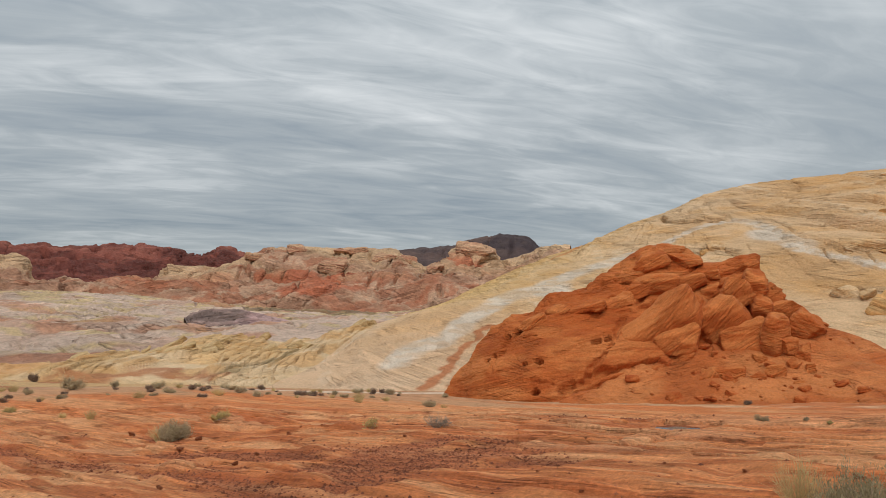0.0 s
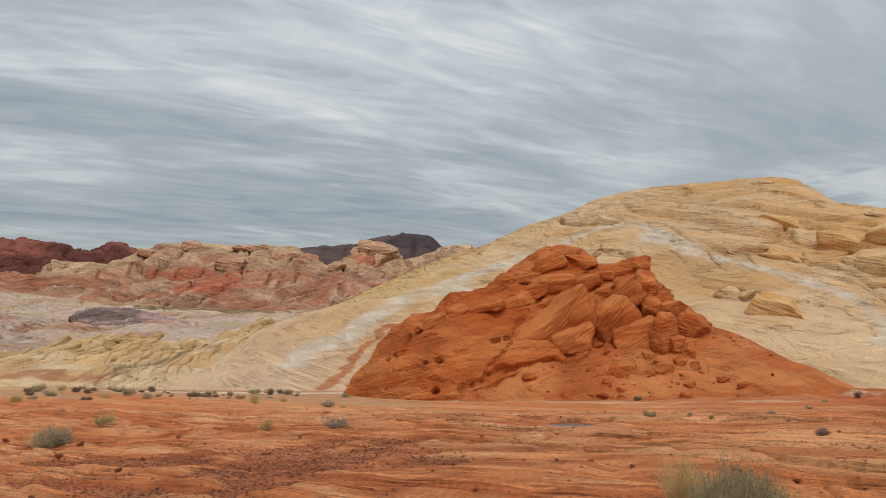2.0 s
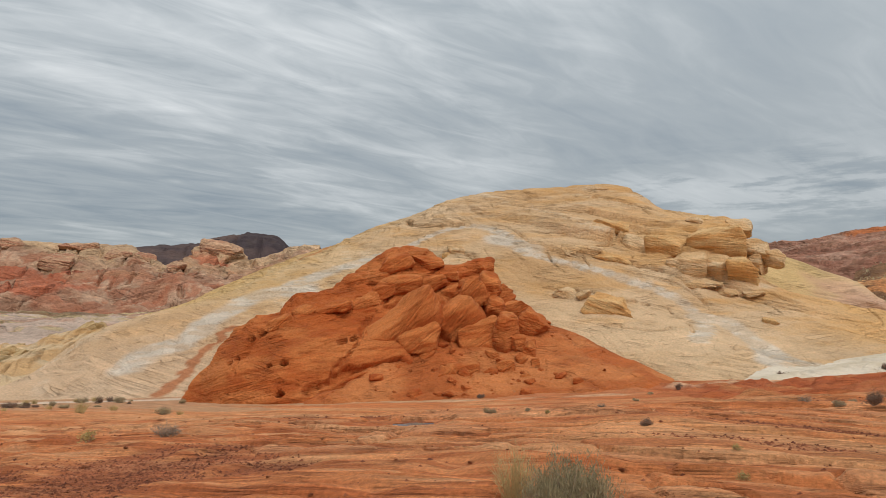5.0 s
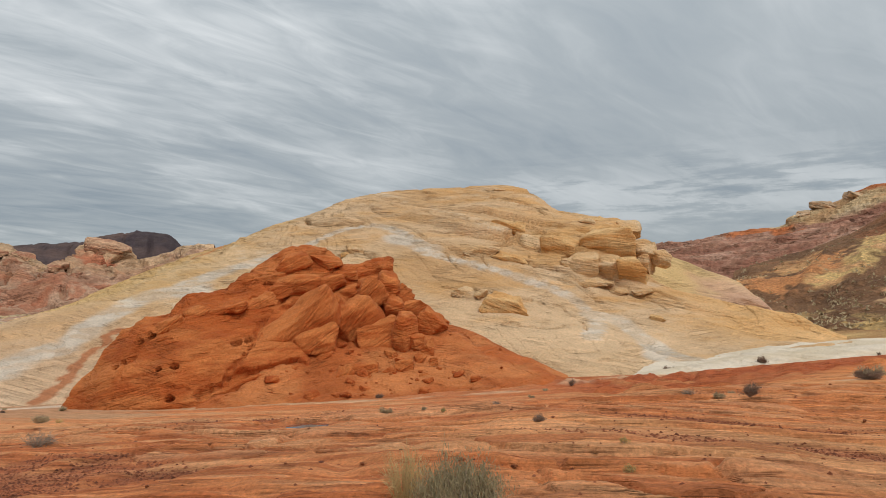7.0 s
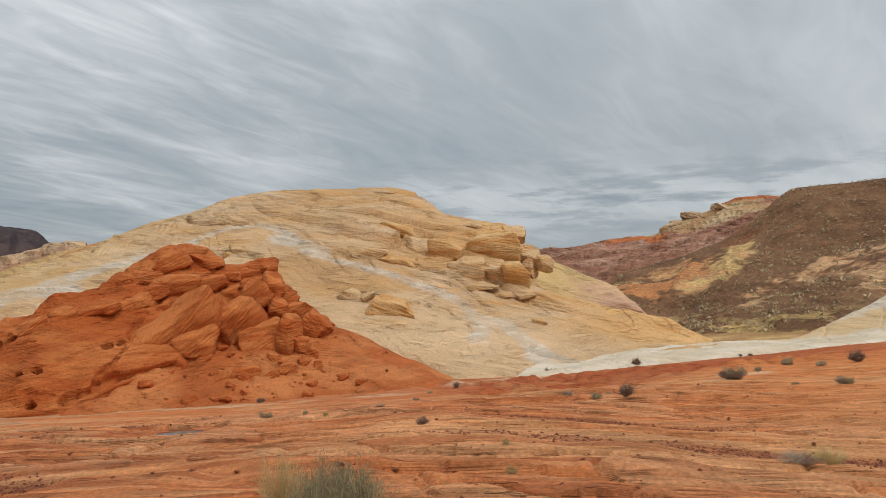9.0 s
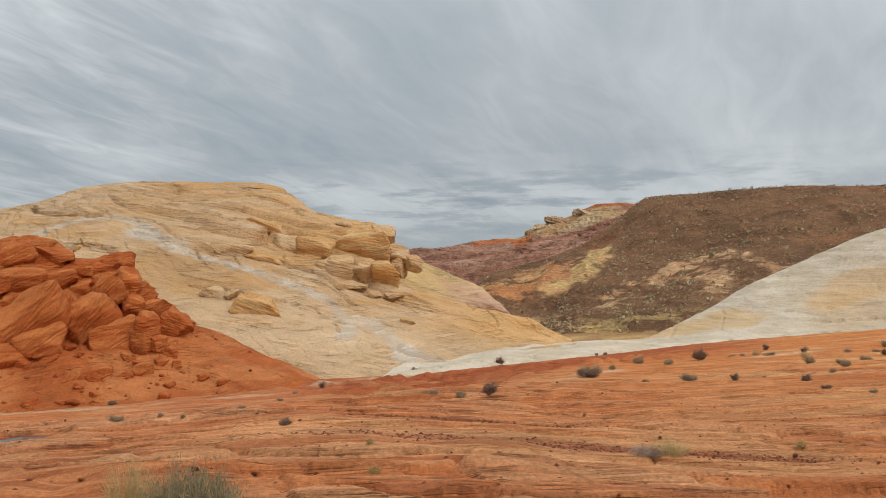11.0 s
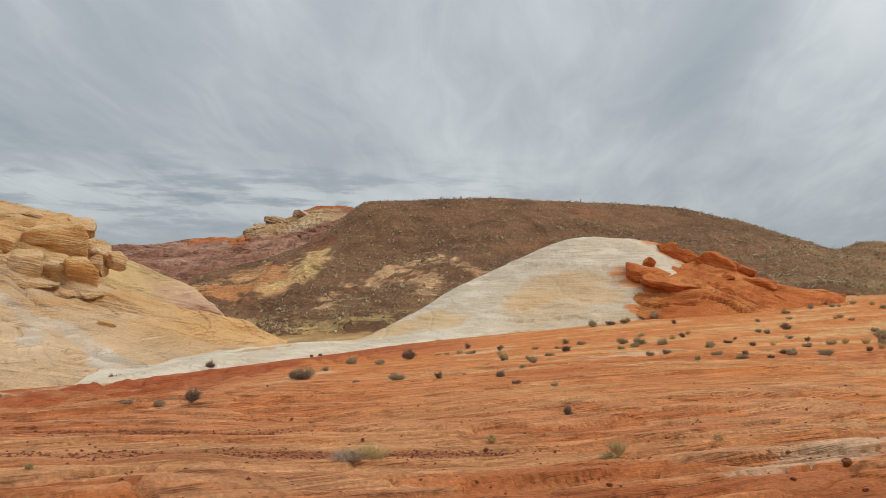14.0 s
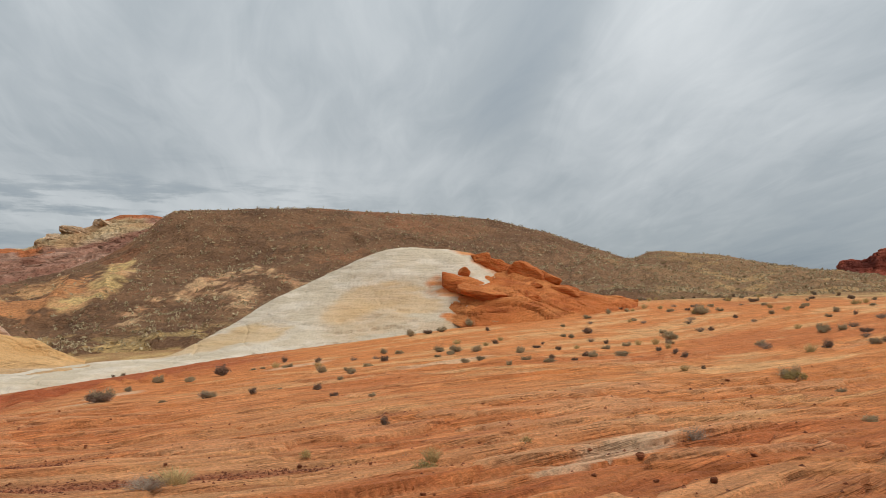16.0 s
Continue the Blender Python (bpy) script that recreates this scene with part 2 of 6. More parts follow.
def rock_material(name, grain, bump=0.6, streak=(1, 1, 4), mottling=0.2, rough=0.92, lamina=0.3, dips=((0, 0),), dark=0.4, reach=0.035, turn=0):
    """Sandstone whose layers' colours lie on the mesh: grain and stains at the given size, and fine laminae of the given thickness in metres, in sets that dip by the given degrees about x and y."""
    m, nt, bsdf = nodes_of(name)
    N, link = nt.nodes.new, nt.links.new
    bsdf.inputs["Roughness"].default_value = rough
    bsdf.inputs["Specular IOR Level"].default_value = 0.18
    where = N("ShaderNodeTexCoord").outputs["Object"]
    att = N("ShaderNodeAttribute")
    att.attribute_name = "rock_colour"
    if turn:
        tm = N("ShaderNodeMapping")
        tm.inputs["Rotation"].default_value = (0, 0, radians(turn))
        link(where, tm.inputs[0])
        where = tm.outputs[0]

    def math_(op, a, b, clamp=False):
        n = N("ShaderNodeMath")
        n.operation, n.use_clamp = op, clamp
        for i, v in enumerate((a, b)):
            if isinstance(v, (int, float)):
                n.inputs[i].default_value = v
            else:
                link(v, n.inputs[i])
        return n.outputs[0]

    def ranged(a, lo, hi, out_lo, out_hi):
        r = N("ShaderNodeMapRange")
        r.inputs["From Min"].default_value, r.inputs["From Max"].default_value = lo, hi
        r.inputs["To Min"].default_value, r.inputs["To Max"].default_value = out_lo, out_hi
        link(a, r.inputs["Value"])
        return r.outputs[0]

    def tex(scale, detail, rough_, stretch=None, tilt=None, distort=0.0):
        vec = where
        if tilt:
            mp = N("ShaderNodeMapping")
            mp.inputs["Rotation"].default_value = (radians(tilt[0]), radians(tilt[1]), 0)
            link(vec, mp.inputs[0])
            vec = mp.outputs[0]
        if stretch:
            mp = N("ShaderNodeMapping")
            mp.inputs["Scale"].default_value = stretch
            link(vec, mp.inputs[0])
            vec = mp.outputs[0]
        n = N("ShaderNodeTexNoise")
        n.inputs["Scale"].default_value, n.inputs["Detail"].default_value, n.inputs["Roughness"].default_value, n.inputs["Distortion"].default_value = scale, detail, rough_, distort
        link(vec, n.inputs["Vector"])
        return n.outputs["Fac"]

    def tinted(f, col):
        v = N("ShaderNodeVectorMath")
        v.operation = "SCALE"
        link(col, v.inputs[0])
        link(f, v.inputs["Scale"])
        return v.outputs[0]

    fine = tex(1 / grain, 7, 0.68)
    stain = tex(0.06 / grain, 4, 0.55)
    # laminae: each set holds where its own patch of noise is high
    line, sheet = None, None
    for i, tilt in enumerate(dips):
        k = 1 / lamina
        n = tex(1.0, 2.5, 0.45, (reach * k, reach * k, k), tilt, 0.15)
        thin = ranged(math_("ABSOLUTE", math_("SUBTRACT", n, 0.5), 0), 0.0, 0.035, 1.0, 0.0)
        patch = tex(0.05 / grain * (1 + 0.3 * i), 3, 0.5, (1, 1, 1.6), (tilt[0] + 5, tilt[1]))
        gate = ranged(patch, 0.46, 0.56, 0.0, 1.0) if i == 0 else ranged(patch, 0.53, 0.44, 0.0, 1.0)
        broken = ranged(tex(0.9 / lamina * 0.25, 2, 0.5, (0.3, 0.3, 1), tilt), 0.42, 0.6, 0.15, 1.0)
        a, b = math_("MULTIPLY", math_("MULTIPLY", thin, gate), broken), math_("MULTIPLY", math_("SUBTRACT", n, 0.5), gate)
        line, sheet = (a, b) if line is None else (math_("MAXIMUM", line, a), math_("ADD", sheet, b))
    k = mottling
    c = tinted(ranged(fine, 0.3, 0.7, 1 - k, 1 + k), att.outputs["Color"])
    c = tinted(ranged(sheet, -0.2, 0.2, 1 - k * 0.8, 1 + k * 0.6), c)
    c = tinted(ranged(stain, 0.3, 0.7, 1 - k * 0.5, 1 + k * 0.4), c)
    # lamina grooves darkened in the base colour: painted crevice shade as well as soil
    soil_shade = N("ShaderNodeMix")
    soil_shade.data_type = "RGBA"
    shade = N("ShaderNodeVectorMath")
    shade.operation = "MULTIPLY"
    shade.inputs[1].default_value = (0.5, 0.38, 0.28)
    link(c, shade.inputs[0])
    link(math_("MULTIPLY", line, dark), soil_shade.inputs["Factor"])
    link(c, soil_shade.inputs["A"])
    link(shade.outputs[0], soil_shade.inputs["B"])
    link(soil_shade.outputs["Result"], bsdf.inputs["Base Color"])
    coarse = tex(0.28 / grain, 8, 0.62, streak, dips[0])
    high = math_("ADD", math_("MULTIPLY", coarse, 2.2), fine)
    high = math_("ADD", high, math_("MULTIPLY", sheet, 1.8))
    high = math_("SUBTRACT", high, math_("MULTIPLY", line, 0.9))
    b = N("ShaderNodeBump")
    b.inputs["Strength"].default_value, b.inputs["Distance"].default_value = bump, grain * 0.8
    link(high, b.inputs["Height"])
    link(b.outputs[0], bsdf.inputs["Normal"])
    return m


def plain_material(name, colour, spread=0.25, rough=0.85, scale=40.0):
    m, nt, bsdf = nodes_of(name)
    N, link = nt.nodes.new, nt.links.new
    bsdf.inputs["Roughness"].default_value = rough
    bsdf.inputs["Specular IOR Level"].default_value = 0.2
    info, geo = N("ShaderNodeObjectInfo"), N("ShaderNodeNewGeometry")
    n = N("ShaderNodeTexNoise")
    n.inputs["Scale"].default_value = scale
    tc = N("ShaderNodeTexCoord")
    link(tc.outputs["Object"], n.inputs["Vector"])
    s1 = N("ShaderNodeMath")
    s1.operation = "ADD"
    link(info.outputs["Random"], s1.inputs[0])
    link(geo.outputs["Random Per Island"], s1.inputs[1])
    s2 = N("ShaderNodeMath")
    s2.operation = "ADD"
    link(s1.outputs[0], s2.inputs[0])
    link(n.outputs["Fac"], s2.inputs[1])
    r = N("ShaderNodeMapRange")
    r.inputs["From Min"].default_value, r.inputs["From Max"].default_value = 0.3, 2.2
    r.inputs["To Min"].default_value, r.inputs["To Max"].default_value = 1 - spread, 1 + spread
    link(s2.outputs[0], r.inputs["Value"])
    v = N("ShaderNodeVectorMath")
    v.operation = "SCALE"
    v.inputs[0].default_value = tuple(colour)
    link(r.outputs[0], v.inputs["Scale"])
    link(v.outputs[0], bsdf.inputs["Base Color"])
    return m


SLAB = rock_material("slab_sandstone", 0.06, 1.0, (0.5, 0.5, 3), 0.3, lamina=0.05, dips=((26, 0), (24, 3)), dark=0.6, reach=0.016, turn=14)
RED = rock_material("red_sandstone", 0.16, 1.0, (0.7, 0.7, 3), 0.18, lamina=0.26, dips=((4, 15), (-6, -6)), dark=0.12, reach=0.06)
PALE = rock_material("pale_sandstone", 0.2, 1.0, (0.6, 0.6, 3), 0.16, lamina=0.27, dips=((4, -12), (-4, 4)), dark=0.3, reach=0.035)
DOME = rock_material("white_sandstone", 0.22, 0.45, (0.6, 0.6, 3), 0.09, lamina=0.3, dips=((4, -6), (-8, 12)), dark=0.16, reach=0.04)
HILL = rock_material("rubble_slope", 0.5, 1.0, (1, 1, 1.2), 0.42, lamina=1.2, dips=((0, 4),), dark=0.12, reach=0.9)
FAR = rock_material("far_rock", 1.4, 1.0, (0.8, 0.8, 2), 0.27, lamina=1.6, dips=((5, -14), (-6, 12)), dark=0.5, reach=0.08)
TWIG = plain_material("dry_twig", srgb(156, 138, 120), 0.35)
SAGE = plain_material("sage_leaf", srgb(168, 150, 118), 0.4)
OLIVE = plain_material("olive_leaf", srgb(174, 154, 100), 0.4)
GREYSAGE = plain_material("grey_sage_leaf", srgb(146, 134, 102), 0.4)
STRAW = plain_material("straw_blade", srgb(196, 172, 122), 0.3)
DARKLEAF = plain_material("dark_shrub_leaf", srgb(128, 104, 88), 0.4)

def near_line(p, line, width, squash=(1, 1, 1)):
    """1 on a line through the given places, 0 further than width from it; squash shortens distances along an axis."""
    k = np.array(squash, float)
    pts = spline(line, 40) * k
    flat = p.reshape(-1, 3) * k
    out = np.zeros(len(flat))
    near = np.where(((flat > pts.min(0) - width) & (flat < pts.max(0) + width)).all(1))[0]
    if len(near):
        q = flat[near]
        best = np.full(len(q), 1e9)
        for a in pts:
            best = np.minimum(best, ((q - a) ** 2).sum(-1))
        out[near] = smooth(width, width * 0.45, np.sqrt(best))
    return out.reshape(p.shape[:-1])


# ---- the ground: heights at places in metres, joined smoothly ----
NEAR_HEIGHTS = [
    (0, 0, 0), (0.1, 8.3, 0.05), (-1.1, 10.9, -0.35), (1.6, 13.4, -0.3), (9.4, 10.4, -0.5), (10.1, 8.2, -0.5), (10.4, 5.0, -0.05), (9.9, 18.5, -1.0),
    (9.2, 25.4, -1.15), (13.4, 12, -0.43), (-8.4, 16.5, -1.05), (-20.5, 20.5, -2.2), (-4.2, 47.8, -4.3), (-21, 45.3, -4.8), (-8.7, 6.8, -0.8), (-11.7, 10.9, -1.4), (-16, 15, -2.0), (-25.9, 18.8, -2.5),
    (-26.7, 48.1, -4.9), (12.2, 36, -2.6), (19, 40.8, -2.1), (30, 51, -2.3), (27, 34, -1.3), (66, 45, 1.3), (53, 45, 0.0), (26.5, 14, -0.35)]
FAR_HEIGHTS = [
    (56, 21.5, 0.3), (83, 35, 2.9), (29, 7.3, -0.3), (17.8, 2.8, -0.35), (109, 15.3, 3.6), (148, 20, 5), (-45, 42, -4.4), (-92, 77, -8.5),
    (-69, 98, -9), (-268, 225, -9), (-175, 303, -8), (-500, 400, -6), (-400, 900, -4), (0, 100, -5), (34, 94, -4), (75, 130, -1),
    (106, 106, 0), (130, 75, 4), (127, 272, 0), (60, 20, 1), (100, -60, 3), (0, -40, 0.6), (-50, -30, -1), (-20, 0, -0.8), (0, 2500, 0), (2500, 0, 0), (-2500, 0, 0), (0, -2500, 0)]


def ground_height():
    known = np.array(NEAR_HEIGHTS + FAR_HEIGHTS, float)

    def warp(x, y):
        r = np.hypot(x, y)
        k = np.log1p(r / 12) / np.maximum(r, 1e-6)
        return np.stack([x * k, y * k], -1)

    w = warp(known[:, 0], known[:, 1])
    kernel = lambda d2: np.sqrt(d2 + 0.02)
    a = kernel(((w[:, None] - w[None]) ** 2).sum(-1)) - 0.02 * np.eye(len(w))
    mean = known[:, 2].mean()
    c = np.linalg.solve(a, known[:, 2] - mean)

    def height(x, y):
        q = warp(np.asarray(x, float), np.asarray(y, float))
        z = np.full(q.shape[:-1], mean)
        for wi, ci in zip(w, c):
            z = z + ci * kernel(((q - wi) ** 2).sum(-1))
        return z

    return height


base_height = ground_height()


POOL = (-2.6, 14.8, 0.36, 0.46)


def relief(x, y):
    """Worn ledges, hollows and loose grit of the bare rock: height to add, how far a place is gravel, and the ledge's number."""
    r = np.hypot(x, y)
    p = np.stack([0.93 * x - 0.37 * y, 0.37 * x + 0.93 * y, 0 * x], -1)
    swell = 0.07 * fbm(p / np.array([9.0, 4.0, 1]), 3, 31)

    def ledges(size, along, seed, front):
        b = p[..., 1] / size + 1.2 * fbm(p / np.array([along * 4.0, along * 1.2, 1]), 4, seed, 0.5)
        k = np.floor(b)
        f = b - k
        tall = _hash(k, k * 0, k * 0, seed)
        front = np.clip(0.016 * r / size, front, 0.5)
        broken = np.clip(fbm(p / np.array([along * 1.5, along * 0.5, 1]), 3, seed + 3) * 1.3 + 0.45, 0, 1)
        notch = smooth(1 - 1.6 * front, 1 - 0.5 * front, f) * smooth(1.0, 1 - 0.3 * front, f)
        return (smooth(0.0, front, f) * (1 - f) ** 1.2 - 0.7 * notch) * (0.25 + 0.75 * tall) * broken * smooth(0.5, 0.3, front), tall

    s1, tall = ledges(2.3, 6.0, 41, 0.07)
    s2, _ = ledges(0.8, 3.0, 61, 0.12)
    s3, _ = ledges(0.3, 1.5, 71, 0.22)
    grit = smooth(0.3, 0.6, fbm(p / np.array([6.5, 1.3, 1]), 3, 81) - 0.025 * np.maximum(r - 12, 0) - 0.05 * np.maximum(x - 2, 0))
    grit = np.maximum(grit, smooth(1.05, 0.6, np.hypot((x + 5.4) / 2.1, (y - 9.4) / 2.6) + 0.45 * fbm(p / 0.9, 2, 83)))
    joint = np.abs(fbm(p / 2.6, 3, 87))
    lumps = 0.022 * fbm(p / np.array([0.9, 0.45, 1]), 4, 91)
    lumps = lumps + np.where(x < 1, 0.05, 0.05 - 0.03 * smooth(1, 5, x)) * np.clip(billow(p / np.array([1.6, 0.8, 1]), 3, 93), -0.4, 1) * smooth(34, 12, r + 0.4 * x)
    grow = np.clip(0.5 + r / 40, 0.5, 1.1) * (1 - 0.6 * smooth(38, 50, r))
    z = swell * grow + (0.13 * s1 * grow + 0.06 * s2 * grow + 0.045 * s3 + lumps - 0.05 * smooth(0.035, 0.0, joint) * smooth(-0.1, 0.3, vnoise(p / 5.0, 89))) * (1 - 0.8 * grit) - 0.03 * grit
    # plates of rock with worn joints between them
    warp = np.stack([0.5 * fbm(p / 2.4, 3, 97), 0.7 * fbm(p / 1.7 + 40, 3, 98), 0 * x], -1)
    edge, own = cells(p / np.array([2.3, 0.62, 1]) + warp, 99, True)
    plated = smooth(55, 32, r) * smooth(-0.25, 0.15, fbm(p / np.array([7, 3, 1]), 2, 96)) * (1 - grit)
    z = z + plated * ((own - 0.5) * 0.12 - 0.07 * smooth(0.09, 0.01, edge))
    tall = 0.5 + (own - 0.5) * plated
    pond = smooth(1.5, 1.05, np.hypot((x - POOL[0]) / POOL[2], (y - POOL[1]) / POOL[3]))
    z = z * (1 - pond) * np.clip(1.6 - r / 160, 0.0, 1) * np.clip(r / 4, 0.2, 1)
    # low humps of earth at the foot of the pale hill
    hump = smooth(0, 0.6, (y - 0.42 * x - 30) / 6) * smooth(0, 6, x - 4) * smooth(52, 40, x) * smooth(62, 54, r)
    z = z + 0.3 * hump * billow(p / np.array([2.4, 1.5, 1]), 4, 151)
    wild = 6.0 * np.clip((r - 700) / 1500, 0, 1) * fbm(p / 400, 3, 95)
    return z + wild, grit, tall


def ground_at(x, y):
    x, y = np.atleast_1d(np.asarray(x, float)), np.atleast_1d(np.asarray(y, float))
    return base_height(x, y) + relief(x, y)[0]


def build_ground():
    az = np.radians(np.concatenate([np.arange(-180, -60, 3.0), np.arange(-60, 88, 0.15), np.arange(88, 180, 3.0)]))
    r = [0.0, 0.05]
    while r[-1] < 4800:
        r.append(r[-1] * (1.0055 if 5.0 < r[-1] < 42 else 1.016 if 42 <= r[-1] < 90 else 1.07 if r[-1] > 2 else 1.5) + 0.002)
    r = np.array(r)
    x, y = r[:, None] * np.sin(az)[None], r[:, None] * np.cos(az)[None]
    dz, grit, tall = relief(x, y)
    z = base_height(x, y) + dz
    p = np.stack([0.93 * x - 0.37 * y, 0.37 * x + 0.93 * y, 0 * x], -1)
    n1 = fbm(p / np.array([9.0, 2.4, 1]), 4, 101)
    n2 = fbm(p / np.array([3.2, 0.35, 1]), 4, 111)
    n3 = fbm(p / 14, 3, 121)
    n4 = fbm(p / np.array([1.6, 0.13, 1]), 3, 131) * smooth(34, 16, np.hypot(x, y))
    n2 = n2 * (0.35 + 0.65 * smooth(40, 20, np.hypot(x, y)))
    col = blend(srgb(211, 128, 77), srgb(221, 152, 101), smooth(-0.5, 0.7, n1))
    col = blend(col, srgb(176, 92, 52), smooth(0.05, 0.6, n2 + 0.6 * n4) * 0.62)
    col = blend(col, srgb(226, 164, 116), smooth(0.2, 0.75, 0.25 * n1 - n2 - 0.6 * n4) * 0.6)
    # deeper orange towards the east
    east = smooth(-5, 25, x - 0.2 * y)
    col = blend(col, srgb(220, 138, 76), east * 0.7)
    col = blend(col, srgb(188, 100, 56), smooth(0.3, 0.75, n3 + 0.3 * n2) * 0.4)
    col = blend(col, srgb(230, 178, 122), smooth(0.3, 0.8, n1 + 0.45 * n2 - 0.2 * n3) * east * 0.7)
    col = blend(col, srgb(158, 86, 56), grit * 0.6)
    col = blend(col, srgb(196, 92, 38), smooth(1.0, 0.5, np.hypot((x + 0.5) / 1.3, (y - 17.6) / 1.5) + 0.3 * n2) * 0.8)
    col = blend(col, srgb(228, 172, 126), smooth(0.62, 0.95, tall) * 0.4)
    col = blend(col, srgb(178, 98, 58), smooth(0.38, 0.1, tall) * 0.3)
    # pale patches where a lighter layer shows
    for cx, cy, rx, ry in ((19.5, 34.5, 1.6, 1.3), (16.5, 31.0, 1.0, 0.8), (33, 37, 3.0, 1.2), (9.2, 4.6, 1.3, 0.35), (31.0, 24.0, 4.0, 0.8)):
        col = blend(col, srgb(230, 196, 160), smooth(1.15, 0.6, np.hypot((x - cx) / rx, (y - cy) / ry) + 0.6 * n2 + 0.3 * n4) * 0.6)
    rr = np.hypot(x, y)
    # a band of darker red earth at the foot of the pale hill, then sand and scrub beyond
    reach = (y - 0.42 * x - 30) / 6 + 0.9 * n1
    red = smooth(0, 0.6, reach) * smooth(0, 6, x - 4) * smooth(52, 40, x)
    col = blend(col, blend(srgb(176, 88, 50), srgb(206, 134, 84), smooth(0.0, 0.7, n2 + 0.5 * n1)), red * 0.85)
    sand = smooth(46, 54, rr + 4 * n1) * smooth(8, -8, x)
    col = blend(col, srgb(196, 150, 112), sand * 0.85)
    strip = near_line(np.stack([x, y, 0 * x], -1) + np.stack([1.5 * n1, 1.5 * n3, 0 * x], -1), [(-66, 42, 0), (-52, 45, 0), (-42, 49, 0), (-34, 54, 0), (-28, 57, 0)], 2.6)
    col = blend(col, srgb(226, 202, 178), strip * 0.9)
    fringe = near_line(np.stack([x, y, 0 * x], -1) + np.stack([n2, 0.8 * n1, 0 * x], -1), [(-18, 48.5, 0), (-8, 49, 0), (2, 48.5, 0), (7, 51, 0), (10, 54.5, 0), (16, 57, 0)], 1.3)
    col = blend(col, srgb(224, 188, 152), fringe * smooth(-0.1, 0.4, n1 + n2) * 0.6)
    yellow = smooth(66, 80, rr + 6 * n3) * smooth(20, 0, x)
    col = blend(col, blend(srgb(202, 164, 116), srgb(176, 112, 76), smooth(0.0, 0.5, n1 + 0.5 * n3)), yellow)
    scrub = smooth(66, 76, rr + 5 * n3) * smooth(26, 36, x) * np.maximum(smooth(50, 58, y), smooth(88, 125, rr + 12 * n3))
    col = blend(col, blend(srgb(172, 130, 86), srgb(204, 168, 112), smooth(-0.2, 0.4, n2 + n1)), scrub)
    plain = smooth(300, 700, rr)
    col = blend(col, srgb(150, 116, 96), plain)
    me = mesh_of("ground", np.stack([x, y, z], -1), grid_faces(len(r), len(az), True)[:, ::-1], SLAB, col)
    return tagged(new("ground", me), "bare orange sandstone slabs with gravel hollows and worn ledges", "ground", kind="structure")


build_ground()

# ---- landforms: lines from foot to crest in metres ----
ROCK_FACE = [
    [(-26.8, 53.7, -6.0), (-22.0, 51.5, -5.6), (-16.4, 50.9, -5.0), (-14.8, 52.3, -4.25), (-12.5, 53.9, -3.5), (-9.8, 55.5, -3.0), (-6.0, 60.2, -2.4), (0.7, 63.0, -1.8)],
    [(-26.1, 54.6, -4.1), (-22.0, 53.1, -2.9), (-17.7, 53.1, -2.1), (-14.6, 54.6, -1.5), (-11.0, 56.4, -0.8), (-8.0, 59.0, -0.5), (-3.8, 61.4, 0.2), (0.2, 63.3, -0.9)],
    [(-25.1, 56.2, -2.1), (-21.7, 55.4, -0.9), (-18.1, 56.1, 0.3), (-15.1, 58.1, 1.1), (-11.6, 59.9, 1.7), (-7.5, 61.5, 2.1), (-3.9, 62.9, 2.1), (-0.5, 63.0, 0.2)],
    [(-24.6, 58.0, -0.3), (-21.0, 57.8, 0.7), (-17.9, 58.8, 2.2), (-14.9, 60.7, 3.1), (-11.7, 62.4, 4.0), (-7.7, 63.5, 4.0), (-4.5, 64.3, 3.7), (-1.7, 64.5, 1.2)],
    [(-25.1, 60.0, 0.0), (-22.2, 60.0, 0.7), (-20.1, 60.8, 2.1), (-17.1, 62.7, 3.0), (-14.9, 64.3, 5.3), (-12.6, 65.3, 6.7), (-10.4, 65.7, 6.6), (-8.3, 66.0, 5.1), (-6.1, 66.2, 5.5), (-4.5, 66.3, 5.6), (-4.0, 65.9, 3.8), (-1.6, 65.5, 1.2)]]
TALUS = [
    [(-19.0, 50.5, -5.2), (-14.9, 50.3, -4.8), (-10.5, 50.4, -4.7), (-3.1, 49.9, -4.7), (2.7, 50.4, -4.5), (5.8, 52.2, -4.3), (9.2, 56.3, -3.8)],
    [(-18.4, 53.1, -4.9), (-15.1, 53.3, -4.05), (-9.4, 54.8, -2.95), (-3.4, 54.9, -3.3), (2.6, 55.4, -3.1), (6.0, 56.7, -3.2), (9.3, 57.3, -3.8)],
    [(-17.6, 55.3, -4.7), (-15.6, 55.3, -3.6), (-12.5, 56.4, -2.2), (-8.0, 59.0, -1.3), (-3.8, 61.2, 0.2), (0.7, 62.5, -0.1), (5.2, 61.8, -2.1), (9.4, 58.7, -3.8)]]
